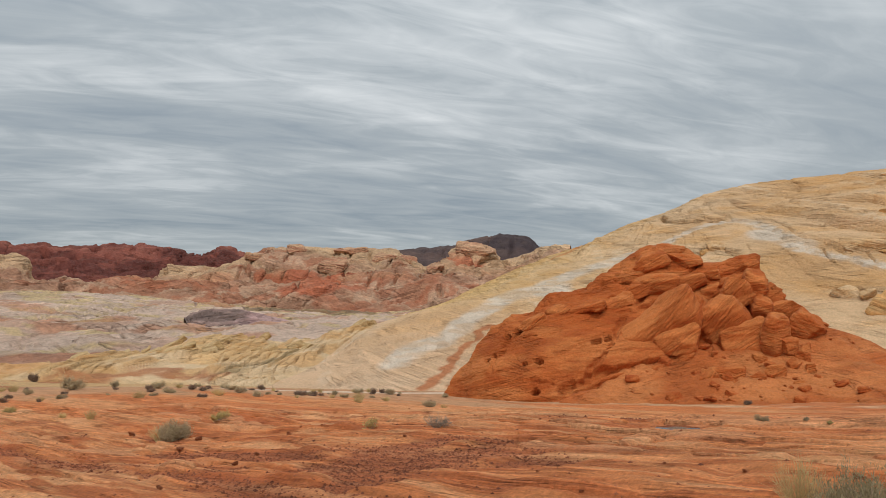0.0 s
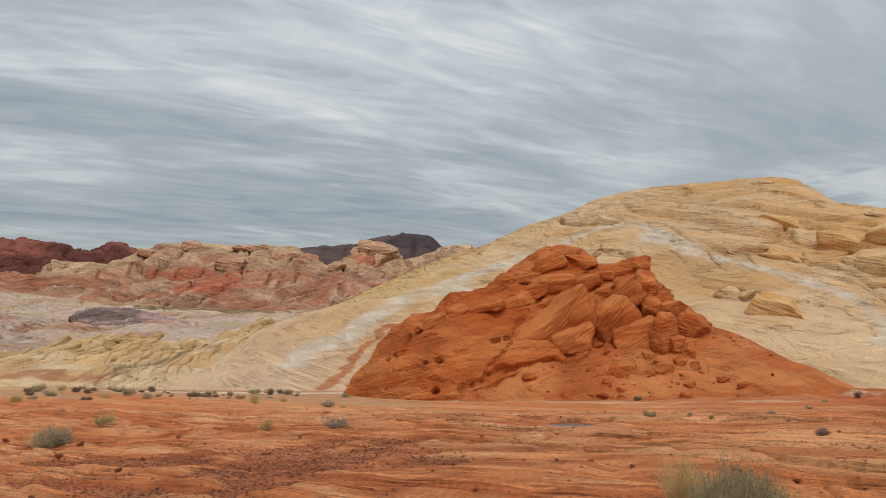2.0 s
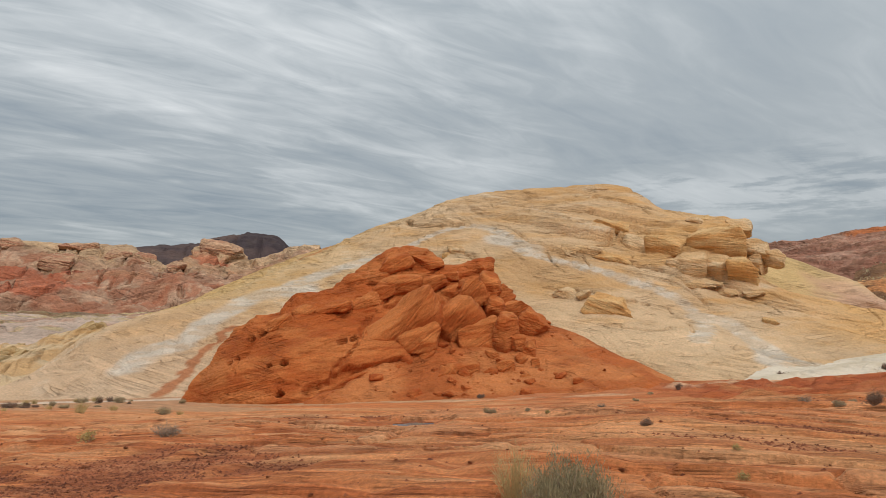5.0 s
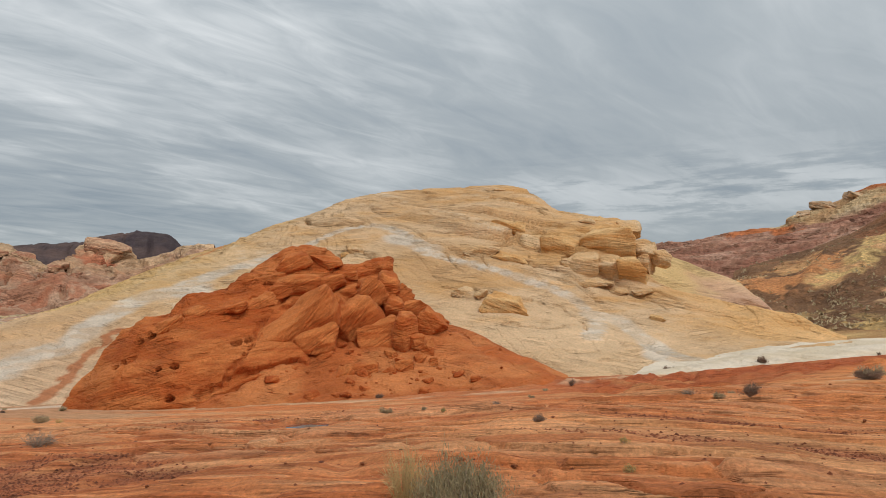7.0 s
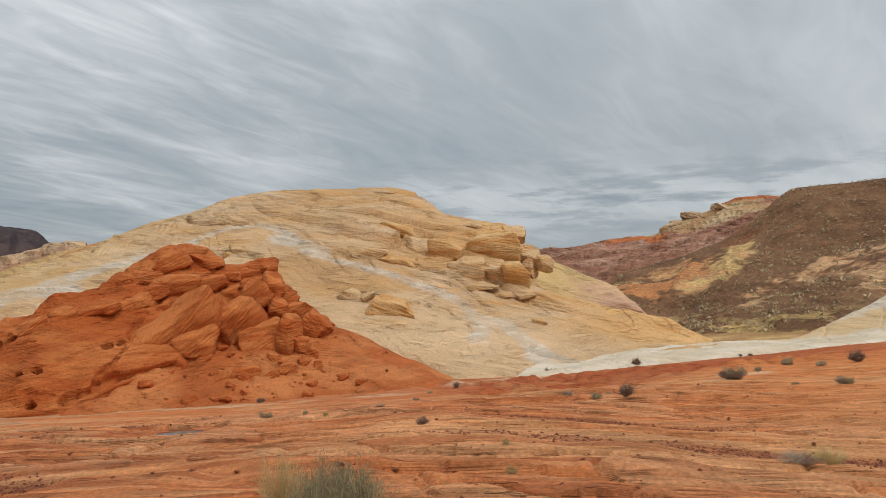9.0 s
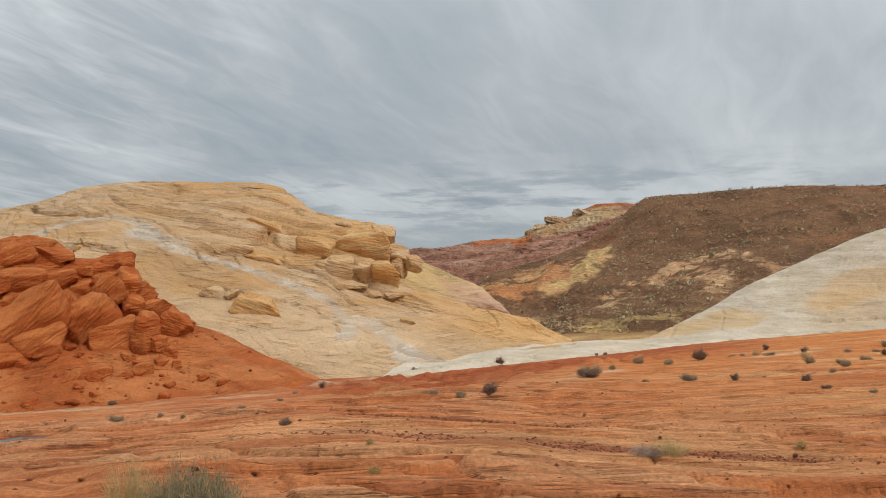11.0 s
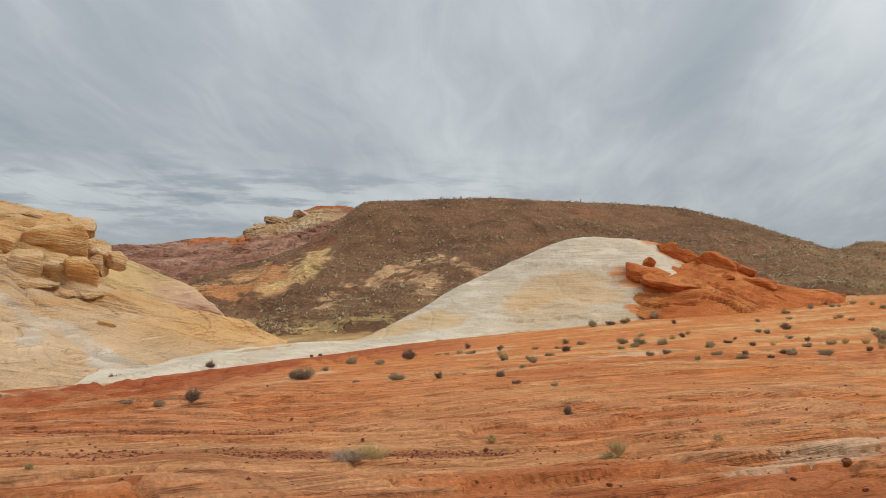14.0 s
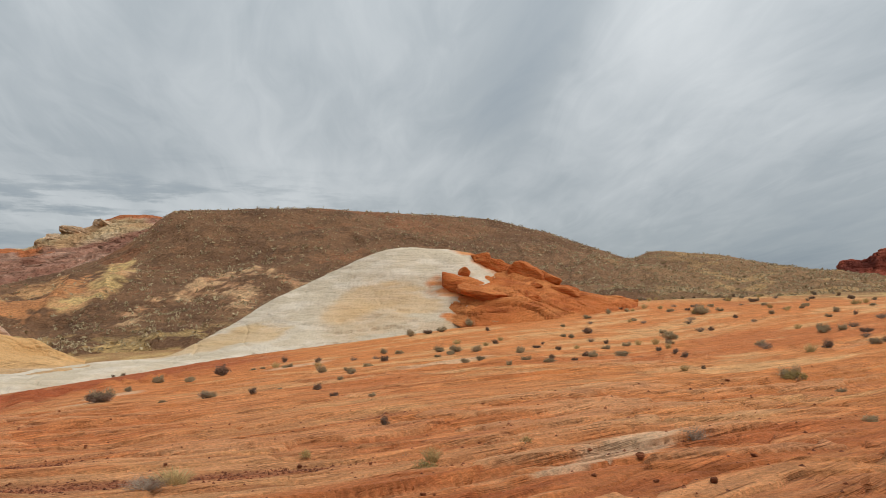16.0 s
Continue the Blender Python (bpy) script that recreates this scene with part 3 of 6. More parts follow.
PALE_HILL = [
    [(-48.0, 57.3, -6.3), (-38.9, 57.9, -6.3), (-33.7, 58.8, -6.2), (-23.0, 65.0, -5.8), (-9.1, 67.4, -6.2), (5.3, 63.8, -5.0), (9.8, 60.2, -4.4), (14.0, 59.4, -4.1), (20.3, 62.8, -3.6), (29.5, 65.7, -2.6), (37.5, 70.7, -2.0)],
    [(-49.3, 68.9, -4.5), (-39.6, 69.2, -2.4), (-30.2, 69.4, -1.1), (-24.8, 69.7, -1.8), (-9.7, 71.3, -1.0), (3.7, 67.9, -1.5), (10.5, 67.2, -1.5), (15.2, 66.3, -2.0), (20.9, 68.9, -2.4), (29.8, 72.1, -2.0), (38.2, 72.6, -2.0)],
    [(-53.2, 84.3, -1.3), (-40.4, 84.5, 2.3), (-29.5, 84.7, 4.3), (-23.4, 82.7, 4.2), (-11.2, 82.2, 5.3), (0.9, 79.0, 3.3), (8.0, 75.6, 1.5), (14.9, 76.6, 0.6), (23.3, 76.5, -0.3), (32.1, 77.6, -1.5), (40.0, 76.1, -2.1)],
    [(-56.9, 99.6, -0.5), (-42.0, 99.1, 4.8), (-30.5, 99.1, 8.1), (-24.9, 97.9, 9.7), (-13.2, 97.1, 11.7), (1.1, 93.0, 9.7), (9.4, 87.5, 6.0), (16.5, 84.4, 3.9), (24.0, 82.6, 1.9), (33.6, 81.3, -0.7), (41.7, 79.8, -2.2)],
    [(-60.2, 109.2, -0.2), (-49.9, 111.0, 4.2), (-43.4, 111.5, 6.8), (-35.8, 112.1, 9.3), (-31.1, 112.4, 10.9), (-25.2, 112.2, 13.5), (-19.4, 112.3, 15.0), (-13.6, 112.2, 17.2), (-7.7, 111.7, 18.3), (1.4, 112.0, 18.8), (8.3, 109.7, 18.3), (12.5, 107.3, 16.5), (15.1, 103.9, 14.0), (20.4, 99.9, 12.5), (22.6, 96.4, 11.3), (24.0, 91.9, 4.7), (27.1, 89.0, 2.2), (35.2, 85.0, 0.1), (42.6, 81.5, -2.0)]]
PINK_SLOPE = [
    [(20.3, 93.8, 1.3), (25.3, 94.7, 0.8), (32.2, 96.0, 0.5), (40.7, 100.6, 1.5), (47.0, 100.0, -4.5)],
    [(23.6, 101.3, 6.5), (29.6, 101.8, 5.0), (35.6, 102.0, 3.3), (41.2, 101.5, 1.7), (47.5, 102.0, -4.5)],
    [(26.2, 108.9, 10.1), (32.7, 109.2, 8.0), (37.6, 109.7, 6.2), (40.9, 107.3, 4.3), (42.0, 104.5, 2.6), (43.2, 103.5, 1.5), (48.5, 104.5, -4.5)]]
WHITE_DOME = [
    [(12.6, 55.2, -4.3), (18.4, 57.7, -3.3), (24.8, 58.6, -2.9), (32.4, 59.4, -2.3), (40.7, 59.0, -1.8), (48.7, 56.5, -1.0), (55.3, 51.6, 0.1), (61.3, 46.0, 1.5), (64.6, 43.1, 1.7), (69.9, 40.1, 1.9)],
    [(15.8, 60.5, -3.6), (20.5, 63.3, -3.3), (27.5, 65.0, -2.7), (36.2, 66.4, -2.2), (44.6, 64.7, -1.4), (50.4, 63.0, 0.7), (57.0, 57.1, 2.8), (62.1, 51.5, 3.9), (66.2, 46.1, 4.2), (72.5, 41.6, 2.5)],
    [(18.3, 64.0, -3.5), (22.1, 67.0, -3.3), (29.8, 70.6, -2.6), (38.5, 73.1, -2.0), (46.6, 71.9, -1.6), (52.2, 69.2, 1.4), (55.7, 67.6, 3.8), (59.6, 64.3, 6.2), (64.8, 59.0, 9.3), (67.9, 55.4, 9.7), (70.9, 51.5, 9.1), (72.3, 49.5, 7.9), (74.8, 47.6, 6.0), (76.9, 44.0, 3.8)]]
DOME_ROCKS = [
    [(63.7, 49.5, 4.0), (62.9, 43.8, 2.6), (65.4, 39.9, 2.1), (71.4, 37.3, 2.6), (79.3, 34.7, 3.1)],
    [(65.4, 50.5, 4.7), (65.9, 46.5, 4.5), (67.4, 42.3, 4.0), (73.9, 39.2, 3.6), (79.8, 34.9, 3.3)],
    [(69.2, 52.2, 5.4), (71.0, 50.5, 7.5), (72.6, 48.2, 7.5), (73.7, 46.5, 7.2), (75.3, 44.7, 6.5), (76.6, 42.5, 5.2), (78.4, 39.0, 4.1), (80.2, 35.1, 3.4)]]
BROWN_HILL = [
    [(44.4, 133.4, 0.5), (48.6, 115.8, -1.5), (52.4, 99.7, -3.4), (59.9, 87.0, -2.2), (72.5, 78.2, 0.0), (92.4, 64.3, 1.6), (116.2, 59.6, 4.4), (143.2, 46.5, 4.6), (169.0, 23.5, 5.7)],
    [(55.5, 156.0, 3.7), (58.1, 139.0, 3.6), (67.0, 123.6, 2.5), (80.8, 108.9, 2.5), (99.3, 99.6, 5.7), (123.7, 85.9, 8.1), (147.4, 75.4, 8.5), (171.5, 56.4, 8.1), (188.8, 26.1, 8.0)],
    [(64.8, 173.9, 6.5), (73.9, 164.8, 8.4), (89.2, 157.1, 12.5), (110.5, 149.2, 15.1), (134.7, 134.9, 18.4), (164.9, 114.3, 18.9), (188.8, 93.3, 16.1), (214.4, 70.2, 13.3), (213.6, 29.4, 10.2)],
    [(71.8, 187.3, 8.6), (84.8, 192.8, 11.7), (98.1, 197.6, 16.3), (108.5, 197.8, 20.8), (118.2, 195.7, 27.9), (122.7, 195.3, 31.3), (127.6, 192.1, 33.5), (147.0, 184.1, 35.1), (172.5, 167.8, 35.8), (191.5, 153.8, 34.8), (207.1, 141.2, 33.7), (219.7, 130.7, 30.5), (236.9, 113.2, 23.2), (243.1, 107.1, 21.7), (250.8, 101.5, 23.7), (260.9, 79.3, 20.7), (253.9, 58.7, 15.6), (228.5, 31.4, 10.8)]]
RED_KNOB = [
    [(234.2, 45.6, 10.1), (236.4, 32.6, 8.9), (237.9, 18.5, 8.3)],
    [(239.4, 45.1, 12.6), (241.4, 33.0, 12.9), (242.9, 18.7, 11.4)],
    [(244.5, 45.3, 14.6), (244.9, 42.9, 16.4), (245.6, 38.7, 16.7), (246.0, 36.1, 18.6), (246.4, 33.4, 19.1), (247.2, 26.4, 19.0), (247.9, 17.6, 13.9)]]
EAST_RIDGE = [
    [(73.7, 291.4, 11.0), (99.6, 262.3, 9.0), (124.8, 251.3, 15.3), (148.6, 238.1, 25.9), (162.1, 229.1, 28.2)],
    [(92.0, 348.6, 22.4), (113.6, 331.7, 23.8), (134.4, 323.8, 26.8), (155.4, 303.1, 30.4), (176.1, 291.6, 38.4), (196.6, 278.2, 40.1)],
    [(102.4, 407.9, 29.6), (114.1, 404.8, 32.2), (136.0, 398.0, 33.9), (151.0, 392.6, 36.5), (167.2, 375.0, 38.7), (165.9, 364.6, 41.3), (182.5, 356.6, 46.4), (189.8, 352.8, 50.7), (198.4, 348.1, 54.0), (211.9, 340.0, 52.7), (231.2, 327.2, 49.9)]]
YELLOW_RIDGE = [
    [(-82.8, 55.8, -6.9), (-78.8, 61.3, -5.9), (-65.7, 64.1, -6.4), (-53.1, 66.1, -6.5), (-49.0, 75.2, -5.5)],
    [(-95.2, 64.2, -7.1), (-88.3, 68.7, -6.0), (-77.2, 75.3, -5.4), (-63.8, 81.8, -5.8), (-55.8, 88.6, -4.4)],
    [(-107.7, 72.6, -7.4), (-103.4, 78.6, -6.8), (-98.0, 85.2, -5.2), (-95.2, 88.3, -5.6), (-91.1, 92.5, -4.0), (-86.7, 96.6, -3.1), (-77.3, 99.2, -4.2), (-71.9, 100.7, -3.7), (-66.0, 104.7, -2.1), (-59.2, 115.4, 0.5)]]
PINK_FIELD = [
    [(-110.0, 69.1, -8.0), (-104.9, 84.7, -6.4), (-100.0, 97.7, -5.6), (-92.0, 118.1, -3.7), (-70.8, 143.1, -1.9)],
    [(-160.8, 100.9, -3.0), (-147.7, 119.3, -3.4), (-134.0, 134.4, -3.6), (-122.7, 157.6, -2.6), (-92.9, 188.0, -1.4)],
    [(-288.0, 180.5, 7.0), (-272.2, 219.7, 6.8), (-243.1, 237.4, 4.0), (-211.4, 253.1, 0.5), (-177.8, 265.7, -1.8), (-137.0, 277.7, -0.6)]]
PURPLE_KNOLL = [
    [(-126.1, 128.1, -4.8), (-117.3, 130.9, -4.8), (-106.4, 143.3, -4.6)],
    [(-130.2, 132.6, -3.3), (-125.9, 136.7, -2.0), (-111.4, 148.8, -3.9)],
    [(-137.0, 138.5, -1.6), (-133.4, 141.9, 0.4), (-128.0, 146.8, 0.3), (-121.6, 152.2, -1.2), (-113.0, 158.0, -3.8)]]
TAN_RANGE = [
    [(-304.9, 191.3, 2.8), (-288.1, 247.6, 5.5), (-253.4, 282.9, 4.4), (-200.0, 299.0, -0.4), (-145.8, 306.8, 0.4), (-109.0, 321.7, 6.6)],
    [(-355.8, 223.0, 10.9), (-326.1, 280.1, 11.8), (-293.5, 327.5, 14.1), (-239.0, 357.1, 14.2), (-175.8, 370.1, 12.2), (-117.1, 382.1, 19.1)],
    [(-423.8, 265.1, 26.1), (-408.6, 287.9, 28.2), (-394.5, 290.5, 14.5), (-354.0, 324.0, 14.8), (-357.8, 349.0, 24.2), (-333.6, 372.1, 26.4), (-333.5, 398.6, 35.1), (-322.5, 432.8, 41.9), (-300.3, 448.5, 41.1), (-273.6, 465.2, 38.9), (-253.5, 453.7, 34.1), (-227.5, 444.9, 26.6), (-217.6, 449.8, 29.2), (-212.6, 452.2, 38.5), (-200.9, 457.5, 41.4), (-190.7, 461.8, 39.1), (-185.6, 463.9, 31.7), (-182.4, 486.6, 32.9), (-153.5, 454.4, 37.7), (-137.0, 459.7, 37.5)]]
RED_RANGE = [
    [(-517.8, 302.9, 9.1), (-470.0, 404.1, 12.2), (-380.4, 489.3, 15.1)],
    [(-604.5, 352.7, 29.6), (-530.9, 455.9, 30.1), (-429.6, 552.3, 29.4)],
    [(-691.3, 402.4, 55.7), (-678.3, 423.9, 55.8), (-664.2, 445.8, 55.8), (-659.1, 453.2, 52.6), (-639.0, 481.1, 53.2), (-619.8, 505.5, 56.9), (-572.7, 558.4, 57.2), (-561.4, 569.7, 50.8), (-549.8, 580.8, 48.9), (-536.0, 593.6, 56.1), (-523.6, 604.6, 50.1), (-491.1, 631.2, 39.1)]]
DARK_RANGE = [
    [(-1595.2, 2052.9, 76.6), (-1113.9, 2349.0, 78.0), (-582.8, 2533.5, 75.9)],
    [(-1738.7, 2444.5, 176.0), (-1500.4, 2597.5, 211.0), (-1364.6, 2671.4, 222.6), (-1285.1, 2710.5, 231.4), (-1224.7, 2738.3, 255.7), (-1102.5, 2789.7, 268.4), (-1020.4, 2820.8, 256.6), (-969.1, 2838.8, 220.8), (-876.5, 2868.7, 193.4), (-671.4, 2923.5, 151.9)]]


def landform(name, lines, nu, nv, relief_of, colour_of, material, label, category="hill", rear=((6, 2), (16, 10)), foot=None, kind="", parent=None, hold=0.6, carve=None):
    p, u, w = loft(lines, nu, nv, rear, foot)
    n = normals(p)
    d = relief_of(p, u, w)
    d = (d - d.mean()) * (1 - hold * np.exp(-((w - 1) / 0.07) ** 2))
    q = p + n * d[..., None]
    if carve:
        q = q - n * carve(q)[..., None]
    nn = normals(q)
    me = mesh_of(name, q, grid_faces(nv, nu), material, colour_of(q, u, w, nn))
    ob = new(name, me)
    if parent:
        ob.parent = parent
    tagged(ob, label, category if not parent else "", kind=kind)
    return ob, q, nn


# pale cross-bedded hill
def cracks(p, normal, thick, seed, width=0.08, keep=0.1, wavy=1.2):
    """Thin broken clefts along the layers: 1 in a cleft, 0 elsewhere."""
    n = np.array(normal, float)
    n /= np.linalg.norm(n)
    b = (p @ n) / thick + wavy * fbm(p / (thick * 9), 3, seed)
    f = np.abs(b - np.floor(b) - 0.5)
    return smooth(width, width * 0.3, f) * smooth(keep, keep + 0.25, fbm(p / (thick * 3.5), 3, seed + 5))


def crossbeds(p, set_thick, lamina, seed):
    """Sets of thin layers, each set with a dip of its own, cut off by the next set."""
    b = (p @ np.array([0.22, -0.05, 0.97])) / set_thick + 1.2 * fbm(p / (set_thick * 6), 3, seed)
    k = np.floor(b)
    dx, dy = _hash(k, k * 0, k * 0, seed + 1) * 0.7 - 0.1, _hash(k, k * 0, k * 0, seed + 2) * 0.8 - 0.4
    s = (p[..., 0] * dx + p[..., 1] * dy + p[..., 2]) / lamina + 0.5 * fbm(p / 5, 3, seed + 3)
    f = s - np.floor(s)
    r = _hash(np.floor(s), k, k * 0, seed + 4)
    edge = smooth(0.06, 0.0, b - k)
    return smooth(0, 0.22, f) * (1 - 0.5 * f) * (0.2 + 0.8 * r) - 0.9 * edge


PALE_CLEFTS = [
    [(1.1, 88.1, 8.3), (3.0, 86.6, 7.2), (4.4, 87.4, 7.7), (7.7, 91.4, 8.8)],
    [(5.7, 98.2, 13.4), (8.2, 96.6, 12.4), (10.5, 95.8, 11.5), (12.2, 94.6, 10.6), (13.8, 93.4, 9.9)],
    [(7.9, 93.0, 9.5), (8.5, 92.9, 10.4), (9.8, 95.4, 11.3), (11.8, 94.8, 10.7), (13.6, 92.1, 9.4), (16.0, 89.5, 8.6)],
    [(4.9, 89.0, 8.3), (6.9, 87.0, 6.7), (8.5, 86.9, 6.4), (10.7, 85.9, 5.7), (12.4, 85.8, 5.4)],
    [(0.3, 80.0, 3.5), (3.1, 78.9, 3.0), (6.1, 77.4, 2.6), (8.8, 77.3, 2.1)],
    [(-2.5, 92.9, 10.5), (0.8, 93.1, 10.3), (4.1, 91.7, 9.7), (7.8, 92.0, 9.0)],
    [(6.6, 105.1, 16.4), (9.2, 102.5, 15.3), (11.9, 102.4, 14.5), (13.3, 99.0, 13.2)],
    [(14.1, 88.3, 6.7), (15.1, 89.2, 7.4), (16.6, 87.5, 7.3), (17.1, 86.9, 6.6)],
    [(-11.9, 85.7, 6.8), (-10.8, 89.1, 8.0), (-8.2, 86.4, 7.2), (-6.8, 84.0, 6.3)],
    [(-19.0, 105.4, 13.5), (-16.7, 100.5, 12.3), (-13.1, 97.4, 11.9), (-10.4, 96.3, 11.9)]]
PALE_HAIRLINES = [
    [(9.5, 77.2, 1.8), (12.1, 78.5, 1.3), (13.2, 74.7, -0.0), (13.1, 70.7, -0.7)],
    [(5.6, 71.5, -0.2), (8.1, 71.0, -0.6), (10.2, 70.6, -0.6), (12.9, 73.3, -0.3)],
    [(-34.5, 80.7, 2.4), (-31.0, 82.0, 3.1), (-26.7, 82.0, 3.7), (-22.5, 82.7, 4.2)],
    [(-34.0, 67.9, -2.3), (-32.5, 68.5, -1.9), (-30.9, 68.8, -1.6)],
    [(12.5, 62.0, -3.0), (13.6, 61.9, -2.9), (15.9, 62.5, -3.1)]]


def clefts(p, lines, width, seed):
    """Ragged open joints along the given lines."""
    q = p + np.stack([0.3 * fbm(p / 1.6, 3, seed), 0.3 * fbm(p / 1.6, 3, seed + 4), 0.22 * fbm(p / 1.2, 3, seed + 8)], -1)
    return np.max([near_line(q, line, width) for line in lines], axis=0)


def pale_relief(p, u, w):
    big = 0.9 * fbm(p / 15, 3, 201)
    high = smooth(0.4, 0.85, w)
    crag = high * smooth(0.35, 0.6, u)
    s1, _ = beds(p, (0.32, -0.1, 1), 2.6, 203, 1.3)
    s2, _ = beds(p, (0.38, 0.1, 1), 0.9, 205, 1.1)
    lam = (0.10 + 0.16 * high) * crossbeds(p, 3.6, 0.62, 207)
    c1 = cracks(p, (0.36, -0.1, 1), 2.4, 213, 0.06, 0.1)
    c3 = cracks(p, (1, 0.3, 0.35), 3.2, 217, 0.04, 0.3)
    fade = smooth(0, 0.12, w) * smooth(0, 0.05, u) * smooth(1, 0.95, u)
    d = big + lam + 1.35 * s1 * (0.06 + crag) + 0.32 * s2 * (0.15 + 0.85 * high)
    d = d - 0.6 * c1 * (0.1 + crag) - 0.6 * c3 * crag
    return fade * d + 0.06 * fbm(p / 1.4, 4, 211)


PALE_BANDS = [
    ([(-16.4, 91.3, 8.8), (-14.0, 94.5, 10.4), (-10.7, 95.4, 11.3), (-7.2, 94.4, 11.4), (-4.1, 91.2, 10.0), (-2.4, 87.1, 7.8), (-0.1, 86.3, 7.2), (3.7, 84.7, 6.1), (8.1, 83.1, 4.7), (10.9, 82.2, 3.5), (13.5, 80.7, 2.0), (14.8, 78.1, 0.6), (14.8, 74.0, -0.5), (12.8, 67.7, -1.4)], 1.25),
    ([(14.8, 77.8, 0.4), (16.7, 77.4, -0.1), (18.3, 74.3, -1.4), (19.5, 70.5, -2.3), (20.4, 66.4, -3.0), (20.9, 63.4, -3.2)], 1.6),
    ([(18.3, 74.3, -1.4), (18.6, 70.4, -2.2), (18.1, 63.2, -3.2)], 1.7),
    ([(-37.2, 65.2, -3.6), (-36.0, 67.9, -2.3), (-33.6, 70.0, -1.2), (-32.9, 76.7, 1.0), (-31.5, 81.8, 2.4), (-26.2, 81.9, 3.5)], 2.4),
    ([(-5.6, 90.8, 9.8), (-1.6, 88.2, 8.0)], 2.0),
    ([(-20.3, 90.4, 7.7), (-23.3, 86.7, 6.2), (-27.9, 83.3, 4.2)], 1.9),
]
RUST_BANDS = [
    [(-32.1, 61.0, -5.9), (-31.6, 63.1, -4.8), (-31.3, 65.0, -4.0), (-31.5, 66.3, -3.1), (-31.0, 67.2, -2.5), (-30.1, 69.4, -1.0), (-30.1, 70.8, -0.4)],
    [(-29.6, 60.6, -5.9), (-29.8, 62.6, -4.9), (-29.2, 64.4, -3.9)]]


def pale_colour(q, u, w, n):
    f1, f2, f3 = fbm(q / np.array([18, 18, 6]), 4, 221), fbm(q / np.array([6, 6, 0.9]), 4, 223), fbm(q / 30, 3, 225)
    f4 = fbm(q / np.array([2.5, 2.5, 0.35]), 3, 229)
    _, bed = beds(q, (0.32, -0.1, 1), 0.7, 227, 1.0)
    c = blend(srgb(203, 161, 115), srgb(215, 180, 141), smooth(-0.5, 0.6, f1))
    c = blend(c, srgb(210, 160, 102), smooth(0.0, 0.8, f2 + 0.3 * f4) * 0.5)
    c = blend(c, srgb(224, 204, 176), smooth(0.55, 1, bed) * smooth(-0.2, 0.5, f4) * 0.5)
    # yellow and orange beds high up, cream and pink lower down
    c = blend(c, srgb(206, 154, 94), smooth(0.7, 1.0, w) * smooth(0.4, 0.6, u) * smooth(-0.3, 0.4, f2 + f3) * 0.7)
    c = blend(c, srgb(212, 174, 108), smooth(0.42, 0.1, u) * smooth(0.45, 0.9, w + 0.2 * f3) * 0.6)
    c = blend(c, srgb(220, 188, 158), smooth(0.5, 0.1, w) * smooth(0.42, 0.25, u) * 0.65)
    c = blend(c, srgb(225, 190, 150), smooth(0.62, 0.3, w + 0.2 * f3 + 0.1 * f2) * smooth(0.2, 0.4, u) * smooth(0.9, 0.7, u) * 0.7)
    c = blend(c, srgb(218, 166, 106), smooth(0.62, 0.8, w + 0.15 * f2) * smooth(0.55, 0.7, u) * 0.5)
    c = blend(c, srgb(222, 172, 112), smooth(0.78, 0.88, u + 0.05 * f3) * smooth(0.3, 0.6, w + 0.2 * f1) * 0.75)
    c = blend(c, srgb(206, 128, 74), near_line(q + np.stack([f2, f3, 0.4 * f2], -1), [(-32.3, 101.0, 8.6), (-30.4, 103.2, 9.7), (-28.0, 107.0, 11.0)], 1.6) * 0.6)
    white = 0
    for line, width in PALE_BANDS:
        white = np.maximum(white, near_line(q + np.stack([0.35 * f2, 0.5 * f3, 0.15 * f2], -1), line, width))
    c = blend(c, blend(srgb(198, 188, 174), srgb(218, 206, 190), smooth(-0.4, 0.4, f4)), white * (0.4 + 0.35 * smooth(-0.4, 0.3, f2 + f4)))
    for line in RUST_BANDS:
        c = blend(c, srgb(184, 112, 70), near_line(q + np.stack([0.5 * f4, 0 * f2, 0.25 * f4], -1), line, 0.75) * 0.85)
    return c


pale_hill, pale_p, pale_n = landform("sandstone_hill", PALE_HILL, 1060, 320, pale_relief, pale_colour, PALE, "rounded hill of pale cream and yellow cross-bedded sandstone", foot=(4, 3), rear=((8, 1.5), (20, 10)), carve=lambda q: 0.8 * clefts(q, PALE_CLEFTS, 0.5, 219) + 0.35 * clefts(q, PALE_HAIRLINES, 0.34, 231))


def pink_colour(q, u, w, n):
    f = fbm(q / 9, 4, 231)
    return blend(blend(srgb(214, 180, 126), srgb(214, 172, 146), smooth(0.3, 0.8, u + 0.25 * f)), srgb(196, 150, 110), smooth(0, 0.7, f) * 0.4)


landform("sandstone_slope", PINK_SLOPE, 160, 110, lambda p, u, w: 0.4 * fbm(p / 6, 4, 233) + 0.25 * beds(p, (0.3, 0, 1), 1.0, 235)[0], pink_colour, PALE, "smooth sandstone slope fading from yellow to pink", foot=(7, 6))


# white dome with its long low tail
def dome_relief(p, u, w):
    s, _ = beds(p, (0.2, 0.1, 1), 0.8, 243, 1.1)
    return (0.3 * fbm(p / 7, 3, 241) + 0.14 * s + 0.14 * crossbeds(p, 3.0, 0.6, 246) - 0.3 * cracks(p, (0.2, 0.1, 1), 1.6, 248, 0.05, 0.2)) * smooth(0, 0.1, w) + 0.05 * fbm(p / 1.2, 3, 245)


